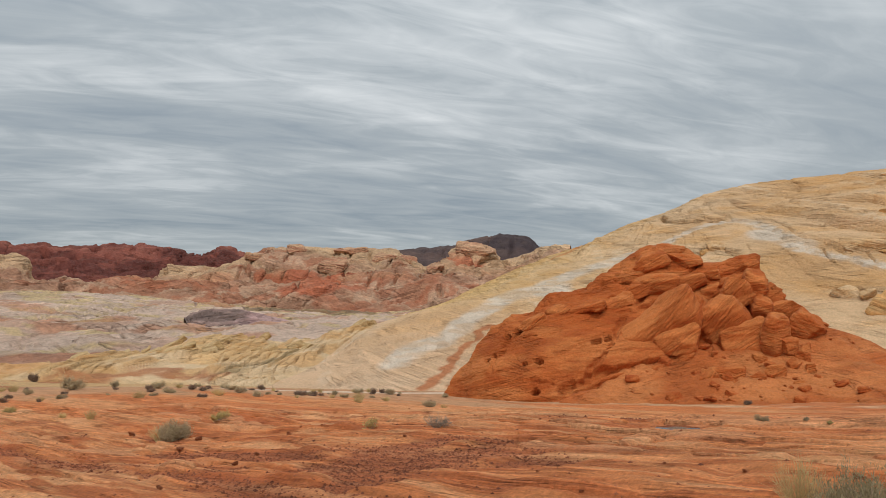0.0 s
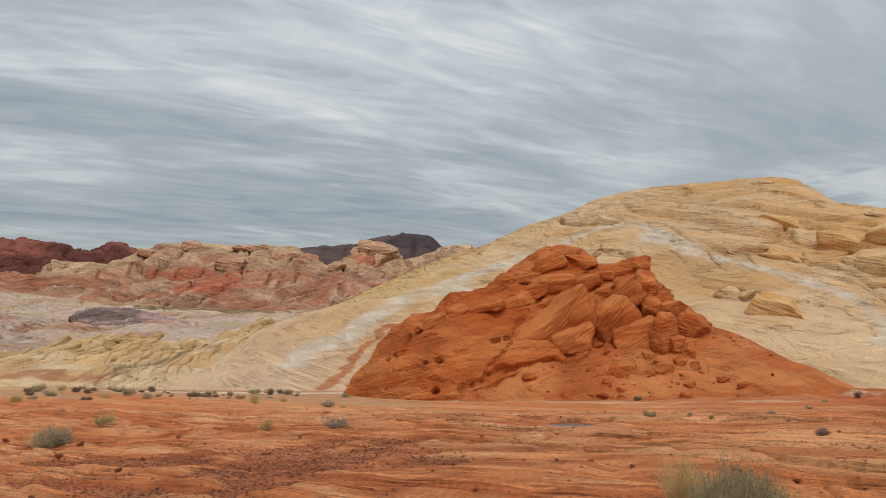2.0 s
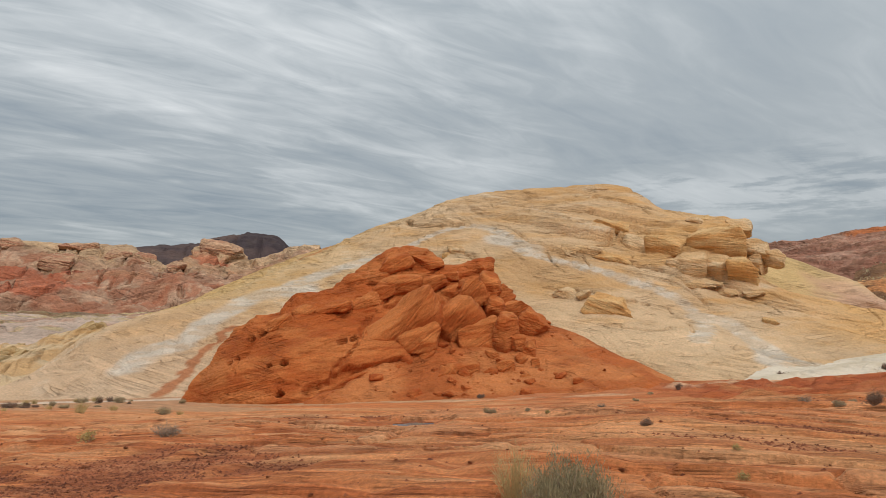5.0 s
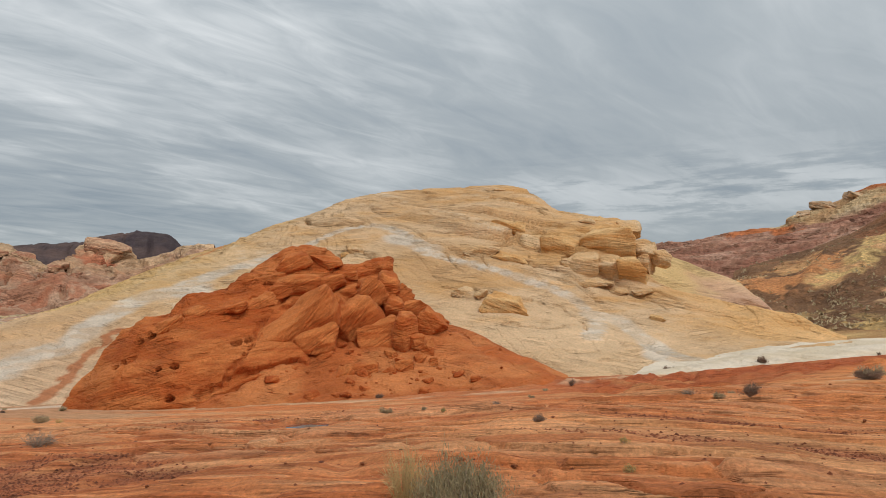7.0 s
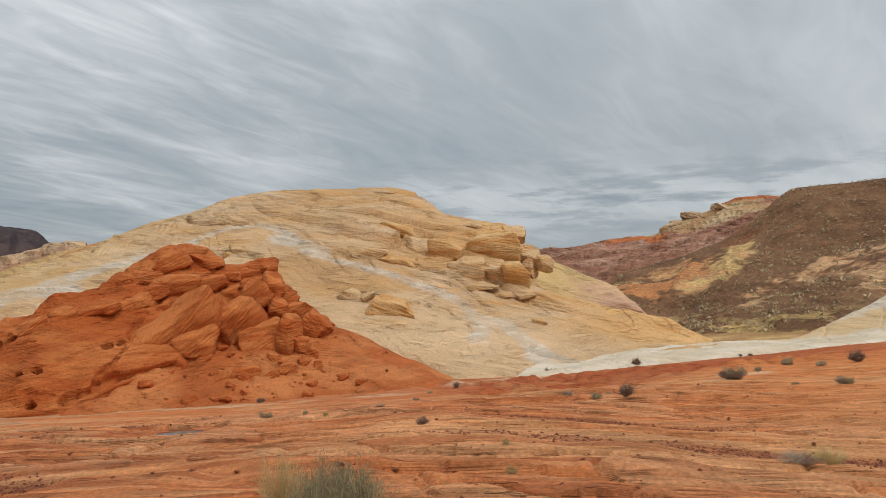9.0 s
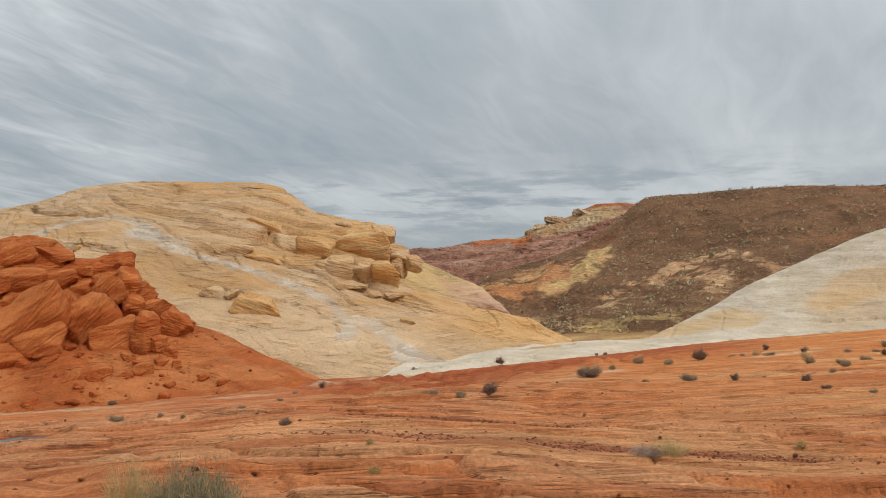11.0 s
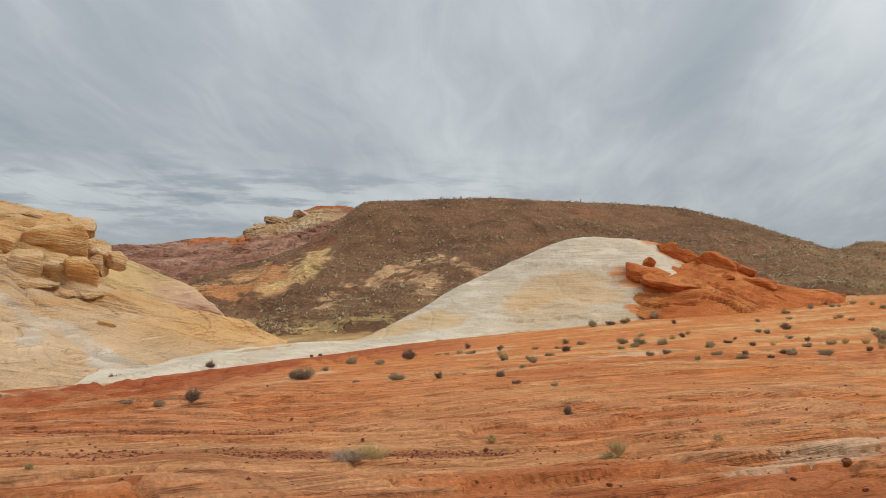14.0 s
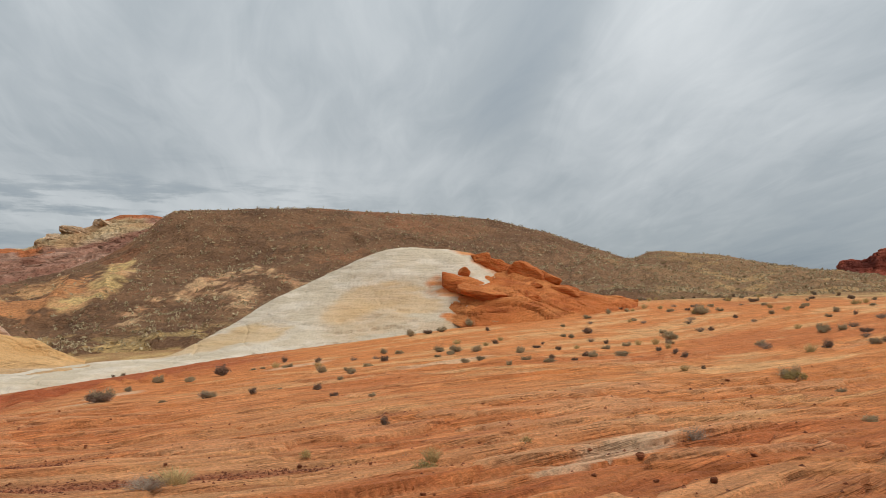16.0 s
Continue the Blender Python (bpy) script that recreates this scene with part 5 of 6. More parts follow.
TAN, BUFF = ((188, 134, 106), (208, 166, 132)), ((206, 168, 132), (220, 190, 156))
DEEP_RED, CREAM, OCHRE = ((186, 98, 48), (208, 126, 70)), ((216, 174, 126), (226, 192, 150)), ((216, 162, 102), (224, 182, 128))
rock_block(outcrop, (-10.78, 58.73, 0.17), (6.19, 4.5, 3.31), -10.4, 36, DEEP_RED, RED)
rock_block(outcrop, (-8.51, 60.55, 1.16), (2.07, 3.22, 2.69), -8.0, 50, DEEP_RED, RED)
rock_block(outcrop, (-7.06, 60.36, 0.44), (4.25, 3.54, 2.95), -6.7, 35, DEEP_RED, RED)
rock_block(outcrop, (-9.42, 57.45, -1.08), (3.21, 2.65, 2.21), -9.3, 22, DEEP_RED, RED)
rock_block(outcrop, (-8.96, 56.7, -2.33), (1.87, 1.53, 1.28), -9.0, 5, DEEP_RED, RED)
rock_block(outcrop, (-8.27, 57.3, -2.15), (0.68, 1.35, 1.13), -8.2, 0, DEEP_RED, RED)
rock_block(outcrop, (-3.94, 62.13, 0.79), (1.57, 3.28, 2.74), -3.6, -5, DEEP_RED, RED)
rock_block(outcrop, (-2.44, 63.14, 1.03), (2.62, 2.18, 1.81), -2.2, 12, DEEP_RED, RED)
rock_block(outcrop, (-1.05, 60.56, -0.13), (2.51, 2.69, 2.24), -1.0, -35, DEEP_RED, RED)
rock_block(outcrop, (-4.84, 59.11, -1.09), (3.48, 3.62, 3.02), -4.7, 15, DEEP_RED, RED)
rock_block(outcrop, (-3.0, 59.36, -0.66), (1.66, 4.12, 3.44), -2.9, -8, DEEP_RED, RED)
rock_block(outcrop, (-2.08, 58.08, -1.29), (1.31, 1.78, 1.48), -2.1, 0, DEEP_RED, RED)
rock_block(outcrop, (-1.25, 58.21, -1.65), (1.05, 1.68, 1.4), -1.2, 0, DEEP_RED, RED)
rock_block(outcrop, (-1.79, 57.08, -2.42), (1.09, 1.27, 1.06), -1.8, 20, DEEP_RED, RED)
rock_block(outcrop, (-0.78, 56.7, -2.62), (0.77, 0.89, 0.74), -0.8, 0, DEEP_RED, RED)
rock_block(outcrop, (-5.82, 55.23, -3.21), (2.21, 1.77, 1.42), -6.0, 5, DEEP_RED, RED)
rock_block(outcrop, (-7.04, 54.66, -3.4), (1.62, 1.69, 1.41), -7.3, 45, DEEP_RED, RED)
rock_block(outcrop, (-5.08, 54.45, -3.53), (0.89, 0.71, 0.51), -5.3, 0, DEEP_RED, RED)
rock_block(outcrop, (-4.59, 63.14, 2.66), (1.94, 3.69, 3.07), -4.2, -8, DEEP_RED, RED)
rock_block(outcrop, (-5.97, 62.59, 2.71), (2.41, 2.97, 2.47), -5.4, 30, DEEP_RED, RED)
rock_block(outcrop, (-9.16, 62.56, 3.28), (2.43, 1.94, 1.52), -8.3, 10, DEEP_RED, RED)
rock_block(outcrop, (-11.71, 61.75, 3.28), (3.83, 3.06, 1.45), -10.7, 6, DEEP_RED, RED)
rock_block(outcrop, (-1.51, 54.87, -3.43), (0.7, 0.56, 0.46), -1.6, 0, DEEP_RED, RED)
rock_block(outcrop, (-2.95, 55.96, -2.87), (1.52, 1.25, 1.04), -3.0, 10, DEEP_RED, RED)
rock_block(outcrop, (-3.9, 55.45, -3.25), (1.26, 1.01, 0.78), -4.0, 0, DEEP_RED, RED)
rock_block(outcrop, (-3.9, 57.06, -2.18), (1.03, 0.96, 0.8), -3.9, 0, DEEP_RED, RED)
rock_block(pale_hill, (23.54, 96.81, 10.49), (2.86, 3.71, 3.09), 13.7, 0, CREAM, PALE)
rock_block(pale_hill, (19.21, 90.01, 8.13), (6.17, 4.5, 3.97), 12.1, 5, OCHRE, PALE)
rock_block(pale_hill, (23.49, 90.26, 7.85), (3.54, 2.86, 2.38), 14.6, 0, CREAM, PALE)
rock_block(pale_hill, (23.66, 90.35, 6.38), (2.51, 3.16, 2.63), 14.7, 0, CREAM, PALE)
rock_block(pale_hill, (25.34, 89.75, 6.69), (2.68, 2.35, 1.95), 15.8, -5, CREAM, PALE)
rock_block(pale_hill, (18.75, 86.46, 5.6), (4.29, 3.76, 3.13), 12.2, 0, CREAM, PALE)
rock_block(pale_hill, (21.38, 86.01, 4.67), (3.07, 4.5, 4.22), 14.0, 0, OCHRE, PALE)
rock_block(pale_hill, (15.29, 86.84, 5.57), (4.4, 3.75, 3.12), 10.0, 0, CREAM, PALE)
rock_block(pale_hill, (16.72, 84.84, 4.0), (4.19, 3.35, 0.86), 11.2, -5, CREAM, PALE)
rock_block(pale_hill, (19.07, 83.7, 2.89), (2.38, 1.91, 0.7), 12.8, -8, CREAM, PALE)
rock_block(pale_hill, (21.69, 83.1, 2.76), (2.38, 1.91, 0.55), 14.6, 0, CREAM, PALE)
rock_block(pale_hill, (6.01, 75.81, 1.27), (5.59, 4.48, 2.35), 4.5, -12, OCHRE, PALE)
rock_block(pale_hill, (2.03, 77.77, 2.56), (2.51, 2.01, 1.18), 1.5, -8, CREAM, PALE)
rock_block(pale_hill, (3.83, 77.0, 2.45), (1.4, 1.33, 1.11), 2.8, 0, CREAM, PALE)
rock_block(pale_hill, (8.11, 108.21, 17.73), (1.67, 1.33, 0.58), 4.3, 0, CREAM, PALE)
rock_block(pale_hill, (-10.22, 88.62, 8.04), (2.37, 1.9, 1.22), -6.6, 0, CREAM, PALE)
rock_block(pale_hill, (-10.97, 88.0, 7.26), (1.69, 1.35, 0.88), -7.1, 0, OCHRE, PALE)
rock_block(pale_hill, (18.26, 96.71, 11.88), (2.29, 1.83, 0.72), 10.7, -8, CREAM, PALE)
rock_block(outcrop, (-9.3, 63.31, 3.36), (2.21, 1.77, 1.19), -8.4, 10, DEEP_RED, RED)
rock_block(outcrop, (-11.46, 62.78, 3.03), (3.1, 2.48, 1.3), -10.3, 8, DEEP_RED, RED)
rock_block(outcrop, (-13.26, 60.76, 2.52), (2.61, 2.09, 1.1), -12.3, 12, DEEP_RED, RED)
rock_block(outcrop, (-7.5, 62.36, 2.49), (1.84, 1.59, 1.45), -6.9, 15, DEEP_RED, RED)
rock_block(outcrop, (-6.3, 62.85, 2.71), (1.34, 2.03, 1.85), -5.7, 38, DEEP_RED, RED)
rock_block(outcrop, (-5.35, 65.07, 4.59), (2.32, 1.85, 1.68), -4.7, 8, DEEP_RED, RED)
rock_block(outcrop, (-10.1, 64.8, 5.2), (3.19, 2.55, 1.34), -8.9, -6, DEEP_RED, RED)
rock_block(outcrop, (-12.48, 63.63, 5.16), (3.01, 2.41, 1.44), -11.1, 14, DEEP_RED, RED)
rock_block(outcrop, (-14.16, 60.02, 2.04), (2.73, 2.18, 1.04), -13.3, 12, DEEP_RED, RED)
rock_block(outcrop, (-16.46, 58.24, 1.48), (3.21, 2.56, 0.8), -15.8, 10, DEEP_RED, RED)
rock_block(outcrop, (-18.14, 57.4, 1.3), (2.45, 1.96, 0.8), -17.5, 16, DEEP_RED, RED)
rock_block(outcrop, (-7.89, 63.32, 3.91), (1.7, 1.36, 0.96), -7.1, 6, DEEP_RED, RED)
rock_block(outcrop, (-12.41, 63.28, 4.24), (2.29, 1.83, 0.74), -11.1, 10, DEEP_RED, RED)
rock_block(outcrop, (-20.17, 56.7, 0.39), (2.93, 2.34, 0.9), -19.6, 22, DEEP_RED, RED)
rock_block(pale_hill, (14.64, 90.85, 7.89), (6.1, 3.58, 3.25), 9.2, -6, OCHRE, PALE)
rock_block(pale_hill, (11.31, 92.47, 8.2), (4.95, 3.18, 2.89), 7.0, -10, CREAM, PALE)
rock_block(pale_hill, (7.51, 87.13, 6.52), (4.46, 2.56, 1.47), 4.9, -12, OCHRE, PALE)
rock_block(pale_hill, (4.34, 88.03, 7.63), (4.69, 2.56, 1.64), 2.8, -4, CREAM, PALE)
rock_block(pale_hill, (19.89, 98.76, 12.22), (2.78, 2.23, 1.17), 11.4, -4, OCHRE, PALE)
rock_block(pale_hill, (8.44, 94.72, 11.03), (4.65, 2.56, 1.44), 5.1, -8, OCHRE, PALE)
rock_block(pale_hill, (15.51, 87.31, 5.71), (3.73, 2.93, 2.67), 10.1, 3, CREAM, PALE)
rock_block(pale_hill, (2.0, 78.79, 2.61), (2.44, 1.96, 1.4), 1.5, -6, CREAM, PALE)
rock_block(pale_hill, (21.56, 77.49, -0.16), (1.64, 1.31, 0.93), 15.6, -8, OCHRE, PALE)
rock_block(layered_ridge, (163.76, 346.81, 40.84), (5.66, 4.75, 3.96), 25.2, 0, BUFF, FAR)
rock_block(layered_ridge, (177.34, 352.44, 45.11), (14.53, 11.62, 4.07), 26.7, -12, BUFF, FAR)
rock_block(layered_ridge, (186.95, 344.54, 48.61), (11.57, 9.25, 4.05), 28.5, -15, BUFF, FAR)
rock_block(tan_range, (-196.02, 446.4, 35.37), (26.48, 21.18, 10.73), -23.7, 0, TAN, FAR)
rock_block(tan_range, (-243.5, 443.35, 30.66), (13.39, 10.72, 8.19), -28.7, -15, TAN, FAR)
rock_block(tan_range, (-301.84, 405.02, 36.42), (14.87, 11.89, 8.18), -36.7, 0, TAN, FAR)
rock_block(tan_range, (-285.41, 439.9, 37.71), (23.11, 18.49, 6.93), -32.9, 0, TAN, FAR)
rock_block(tan_range, (-312.19, 375.77, 31.05), (14.37, 11.5, 6.47), -39.7, 0, TAN, FAR)
rock_block(tan_range, (-255.98, 435.24, 32.05), (14.85, 11.88, 8.17), -30.4, 0, TAN, FAR)
rock_block(tan_range, (-265.34, 390.18, 25.73), (17.33, 13.86, 10.4), -34.2, 0, TAN, FAR)
rock_block(tan_range, (-201.34, 400.85, 23.1), (9.9, 7.92, 5.28), -26.6, 0, TAN, FAR)
rock_block(red_ridge, (67.47, 49.36, 6.57), (1.56, 1.59, 1.32), 53.9, 0, DEEP_RED, RED)
rock_block(red_ridge, (70.68, 49.62, 7.99), (2.49, 2.51, 2.09), 55.0, -5, DEEP_RED, RED)
rock_block(red_ridge, (71.93, 47.75, 7.16), (2.65, 2.31, 1.93), 56.5, -28, DEEP_RED, RED)
rock_block(red_ridge, (73.48, 45.09, 6.47), (4.2, 3.36, 2.2), 58.6, -28, DEEP_RED, RED)
rock_block(red_ridge, (74.62, 43.05, 5.65), (2.48, 1.99, 1.52), 60.1, -25, DEEP_RED, RED)
rock_block(red_ridge, (71.08, 42.54, 4.91), (1.39, 1.11, 0.77), 59.2, 0, DEEP_RED, RED)
rock_block(red_ridge, (66.13, 48.87, 5.2), (4.95, 3.96, 1.75), 53.6, -10, DEEP_RED, RED)
rock_block(red_ridge, (65.63, 45.8, 4.24), (5.55, 4.44, 1.26), 55.2, -12, DEEP_RED, RED)
rock_block(red_ridge, (68.67, 41.59, 3.47), (2.61, 2.09, 1.68), 58.9, -20, DEEP_RED, RED)
rock_block(red_ridge, (74.71, 41.08, 4.51), (3.17, 2.53, 1.03), 61.3, -15, DEEP_RED, RED)

fin_rng = np.random.default_rng(41)
for _ in range(26):
    i, j = int(fin_rng.integers(60, 112)), int(fin_rng.integers(60, 440))
    x, y, z = ridge_p[i, j]
    long = fin_rng.uniform(1.4, 3.6)
    rock_block(craggy_ridge, (x, y, z + 0.05 * long), (long, fin_rng.uniform(0.9, 1.8), long * fin_rng.uniform(0.28, 0.5)), -math.degrees(math.atan2(-x, y)), fin_rng.uniform(14, 38), ((190, 156, 108), (210, 180, 136)), PALE)

SHRUBS_A = [("mixed", -15.5, 14.7, 1.26), ("olive", -17.2, 18.4, 0.72), ("dead", -7.2, 13.8, 0.85), ("green", -8.7, 13.7, 0.49), ("olive", -28.7, 19.5, 0.65), ("sage", -36.3, 27.5, 0.95), ("sage", -46.9, 36.6, 2.21), ("straw", -24.7, 18.7, 0.51), ("straw", -23.0, 18.5, 0.62), ("sage", -41.2, 39.0, 1.18), ("sage", -33.6, 38.3, 1.21), ("sage", -43.1, 30.5, 0.78), ("dark", -78.7, 57.0, 2.16), ("sage", -52.5, 54.6, 0.79), ("sage", -32.1, 43.9, 0.73), ("dark", -31.2, 44.1, 0.64), ("sage", -31.4, 46.1, 0.83), ("sage", -33.0, 51.7, 1.09), ("dark", -31.5, 51.4, 0.99), ("sage", -30.4, 51.8, 1.25), ("dark", -28.9, 50.8, 0.52), ("sage", -47.3, 40.5, 1.15)]
SHRUBS_B = [("dark", -4.3, 50.4, 0.83), ("sage", -1.2, 15.9, 0.33), ("sage", -2.2, 52.3, 1.09), ("sage", -0.4, 15.6, 0.19), ("dark", 8.5, 51.9, 0.78), ("dead", 1.0, 15.0, 0.27), ("sage", 4.1, 36.7, 0.41), ("sage", 6.2, 47.1, 0.49), ("dark", 1.4, 11.5, 0.28), ("green", 2.0, 8.7, 0.18), ("sage", -5.9, 51.8, 0.54), ("sage", -12.9, 51.0, 0.55), ("straw", -8.3, 51.2, 0.54), ("olive", 0.0, 15.2, 0.18), ("strawbig", -0.3, 6.0, 0.54), ("sagebig", 0.1, 5.5, 0.7), ("green", 1.7, 7.2, 0.17), ("dark", 17.1, 58.4, 1.35), ("sage", 7.0, 20.0, 0.53), ("dark", 7.7, 19.6, 0.7), ("sage", 7.8, 21.1, 0.33), ("dark", 24.1, 58.6, 1.31)]
SHRUBS_C = [("dead", 6.7, 21.3, 0.58), ("sage", 16.9, 30.7, 1.3), ("dark", 16.7, 30.4, 1.27), ("dark", 24.2, 58.9, 1.03), ("dark", 33.0, 58.8, 0.6), ("dark", 33.8, 58.9, 0.9), ("sage", 26.0, 41.4, 1.01), ("sage", 20.8, 35.5, 0.54), ("sage", 25.6, 37.5, 0.73), ("dead", 16.7, 23.5, 0.81), ("deadstraw", 5.3, 8.2, 0.81), ("sage", 15.8, 24.7, 0.39), ("dark", 11.9, 10.8, 0.37), ("strawgreen", 8.3, 6.8, 0.5), ("dead", 9.6, 8.3, 0.23), ("green", 8.4, 9.2, 0.27), ("dark", 19.0, 20.3, 0.53), ("dark", 16.9, 17.4, 0.35), ("dark", 17.4, 21.8, 0.57), ("sage", 21.9, 22.1, 0.36), ("sage", 27.4, 27.2, 0.56), ("sage", 25.9, 37.8, 0.74)]
SHRUBS_D = [("dark", 29.1, 39.4, 1.44), ("sage", 27.4, 43.2, 0.75), ("sage", 33.8, 58.9, 0.7), ("sage", 32.3, 39.5, 0.52), ("sage", 54.5, 46.0, 1.2), ("dark", 55.8, 45.2, 1.1), ("sage", 57.0, 44.4, 1.3), ("sage", 36.8, 28.1, 0.75), ("sage", 32.8, 23.2, 0.65), ("sage", 16.8, 23.4, 0.63), ("sage", 18.9, 22.2, 0.26), ("sage", 16.7, 15.6, 0.3), ("green", 9.7, 6.2, 0.23), ("dead", 10.8, 4.25, 0.5), ("straw", 26.7, 10.3, 0.62), ("dark", 28.0, 10.1, 0.3), ("sage", 24.7, 6.4, 0.84), ("sage", 50.0, 19.9, 1.49), ("sage", 39.8, 19.5, 0.71), ("dark", 36.1, 18.9, 0.65), ("dark", 32.5, 17.6, 0.37), ("sage", 28.3, 18.5, 0.49), ("sage", 32.9, 23.1, 0.52), ("sage", 37.5, 23.6, 0.84)]
SHRUBS_E = [("dark", 43.7, 25.9, 0.44), ("sage", 36.5, 27.8, 0.6), ("dark", 53.1, 27.5, 1.22), ("sage", 50.1, 27.8, 0.67), ("sage", 48.4, 10.4, 1.08), ("sage", 69.8, 24.8, 1.95), ("sage", 65.7, 34.1, 1.19), ("dark", 75.5, 35.2, 0.85), ("dark", 54.6, 37.6, 0.68), ("dark", 38.4, 16.0, 0.54), ("dark", 31.2, 18.1, 0.31), ("sage", 61.1, 44.1, 1.65), ("sage", 61.8, 41.7, 1.09), ("sage", 14.5, 2.7, 0.38), ("olive", 24.4, 6.2, 0.69), ("sage", 21.8, 4.5, 0.35), ("sage", 47.7, 10.1, 0.99), ("sage", 38.2, 6.3, 0.84), ("sage", 69.0, 24.4, 1.6), ("dark", 61.6, 10.8, 0.64), ("sage", 72.6, 16.8, 0.98), ("sage", 79.2, 21.9, 1.08)]
STONE_ROWS = [(0.15, 7.75, 0.14), (0.67, 7.59, 0.08), (-0.88, 8.31, 0.11), (8.34, 15.45, 0.14), (13.07, 26.27, 0.22), (4.16, 15.1, 0.08), (1.77, 9.75, 0.04), (1.81, 10.64, 0.04), (6.61, 10.0, 0.09), (2.7, 11.39, 0.05), (8.67, 4.1, 0.16), (7.84, 8.71, 0.12), (6.31, 5.26, 0.08), (6.41, 5.2, 0.06), (7.82, 4.23, 0.1), (24.07, 8.0, 0.22), (15.15, 7.67, 0.12), (9.49, 6.15, 0.06), (14.96, 10.59, 0.1), (7.73, 2.98, 0.13), (7.72, 3.53, 0.08), (9.3, 3.06, 0.11), (-14.16, 14.42, 0.24), (-12.36, 11.98, 0.26), (-7.44, 6.67, 0.14), (-8.25, 8.95, 0.15), (-9.28, 10.7, 0.15), (-11.34, 14.33, 0.17), (-17.39, 15.24, 0.35), (-6.93, 11.93, 0.13), (-6.74, 10.48, 0.13), (-2.22, 6.87, 0.08), (-1.71, 8.37, 0.05)]


# ---- shrubs ----
def tube(path, r0, r1, sides=3):
    """A tapering twig along a path."""
    path = np.array(path, float)
    k = len(path)
    d = np.gradient(path, axis=0)
    d /= np.maximum(np.linalg.norm(d, axis=1, keepdims=True), 1e-9)
    a = np.cross(d, np.array([0.31, 0.52, 0.79]))
    a /= np.maximum(np.linalg.norm(a, axis=1, keepdims=True), 1e-9)
    b = np.cross(d, a)
    r = np.linspace(r0, r1, k)[:, None]
    ang = np.arange(sides) * 2 * np.pi / sides
    ring = np.stack([path + r * (a * np.cos(t) + b * np.sin(t)) for t in ang], 1)
    return ring.reshape(-1, 3), grid_faces(k, sides, True)


def joined(name, pieces, material):
    verts, faces, n = [], [], 0
    for v, f in pieces:
        verts.append(v)
        faces.append(f + n)
        n += len(v)
    return mesh_of(name, np.concatenate(verts), np.concatenate(faces), material)


def twigs(rng, count, width, height, r=0.006, droop=0.0, forks=2, upright=0.5):
    """Stems that spread from one foot and fork; returns the twigs and points along them."""
    pieces, tips = [], []
    for _ in range(count):
        az, lean = rng.uniform(0, 2 * np.pi), rng.uniform(0, 1) ** upright
        end = np.array([np.cos(az) * lean * width / 2, np.sin(az) * lean * width / 2, height * (1.05 - 0.45 * lean ** 2) * rng.uniform(0.65, 1.0)])
        foot = np.array([np.cos(az), np.sin(az), 0]) * rng.uniform(0, 0.12) * width
        t = np.linspace(0, 1, 5)[:, None]
        mid = foot + (end - foot) * np.concatenate([t, t, t ** 0.8], 1) + rng.normal(0, 0.03 * width, (5, 3)) * t
        mid[:, 2] = np.maximum(mid[:, 2] - droop * t[:, 0] ** 2, -0.02)
        pieces.append(tube(mid, r, r * 0.4))
        tips += [mid[3], mid[4]]
        for _ in range(forks):
            s = mid[rng.integers(1, 4)]
            e = s + (end - s) * rng.uniform(0.3, 0.8) + rng.normal(0, 0.11 * width, 3)
            e[2] = max(e[2], 0.02)
            m = (s + e) / 2 + rng.normal(0, 0.02 * width, 3)
            pieces.append(tube([s, m, e], r * 0.6, r * 0.25))
            tips += [m, e]
    return pieces, np.array(tips)


def leaves(rng, tips, per, spread, length, wide, up=0.6):
    """Narrow leaves in tufts round the tips of twigs."""
    c = np.repeat(tips, per, 0) + rng.normal(0, spread, (len(tips) * per, 3))
    c[:, 2] = np.maximum(c[:, 2], 0.01)
    d = rng.normal(0, 1, c.shape) + np.array([0, 0, up * 2])
    d /= np.linalg.norm(d, axis=1, keepdims=True)
    s = np.cross(d, rng.normal(0, 1, c.shape))
    s /= np.maximum(np.linalg.norm(s, axis=1, keepdims=True), 1e-9)
    n = np.cross(d, s)
    l = length * rng.uniform(0.6, 1.3, (len(c), 1))
    v = np.stack([c, c + d * l * 0.5 + s * wide + n * wide * 0.5, c + d * l, c + d * l * 0.5 - s * wide + n * wide * 0.5], 1).reshape(-1, 3)
    return [(v, np.arange(len(v)).reshape(-1, 4))]


def blades(rng, count, width, height, r):
    pieces = []
    for _ in range(count):
        az, lean = rng.uniform(0, 2 * np.pi), rng.uniform(0, 1) ** 0.7
        foot = np.array([np.cos(az), np.sin(az), 0]) * lean * width * 0.22
        h = height * rng.uniform(0.55, 1.0)
        end = np.array([np.cos(az + 0.3) * lean * width / 2, np.sin(az + 0.3) * lean * width / 2, h * (1 - 0.3 * lean)])
        t = np.linspace(0, 1, 4)[:, None]
        mid = foot + (end - foot) * np.concatenate([t ** 1.6, t ** 1.6, t], 1) + rng.normal(0, 0.01 * width, (4, 3)) * t
        pieces.append(tube(mid, r, r * 0.3))
    return pieces


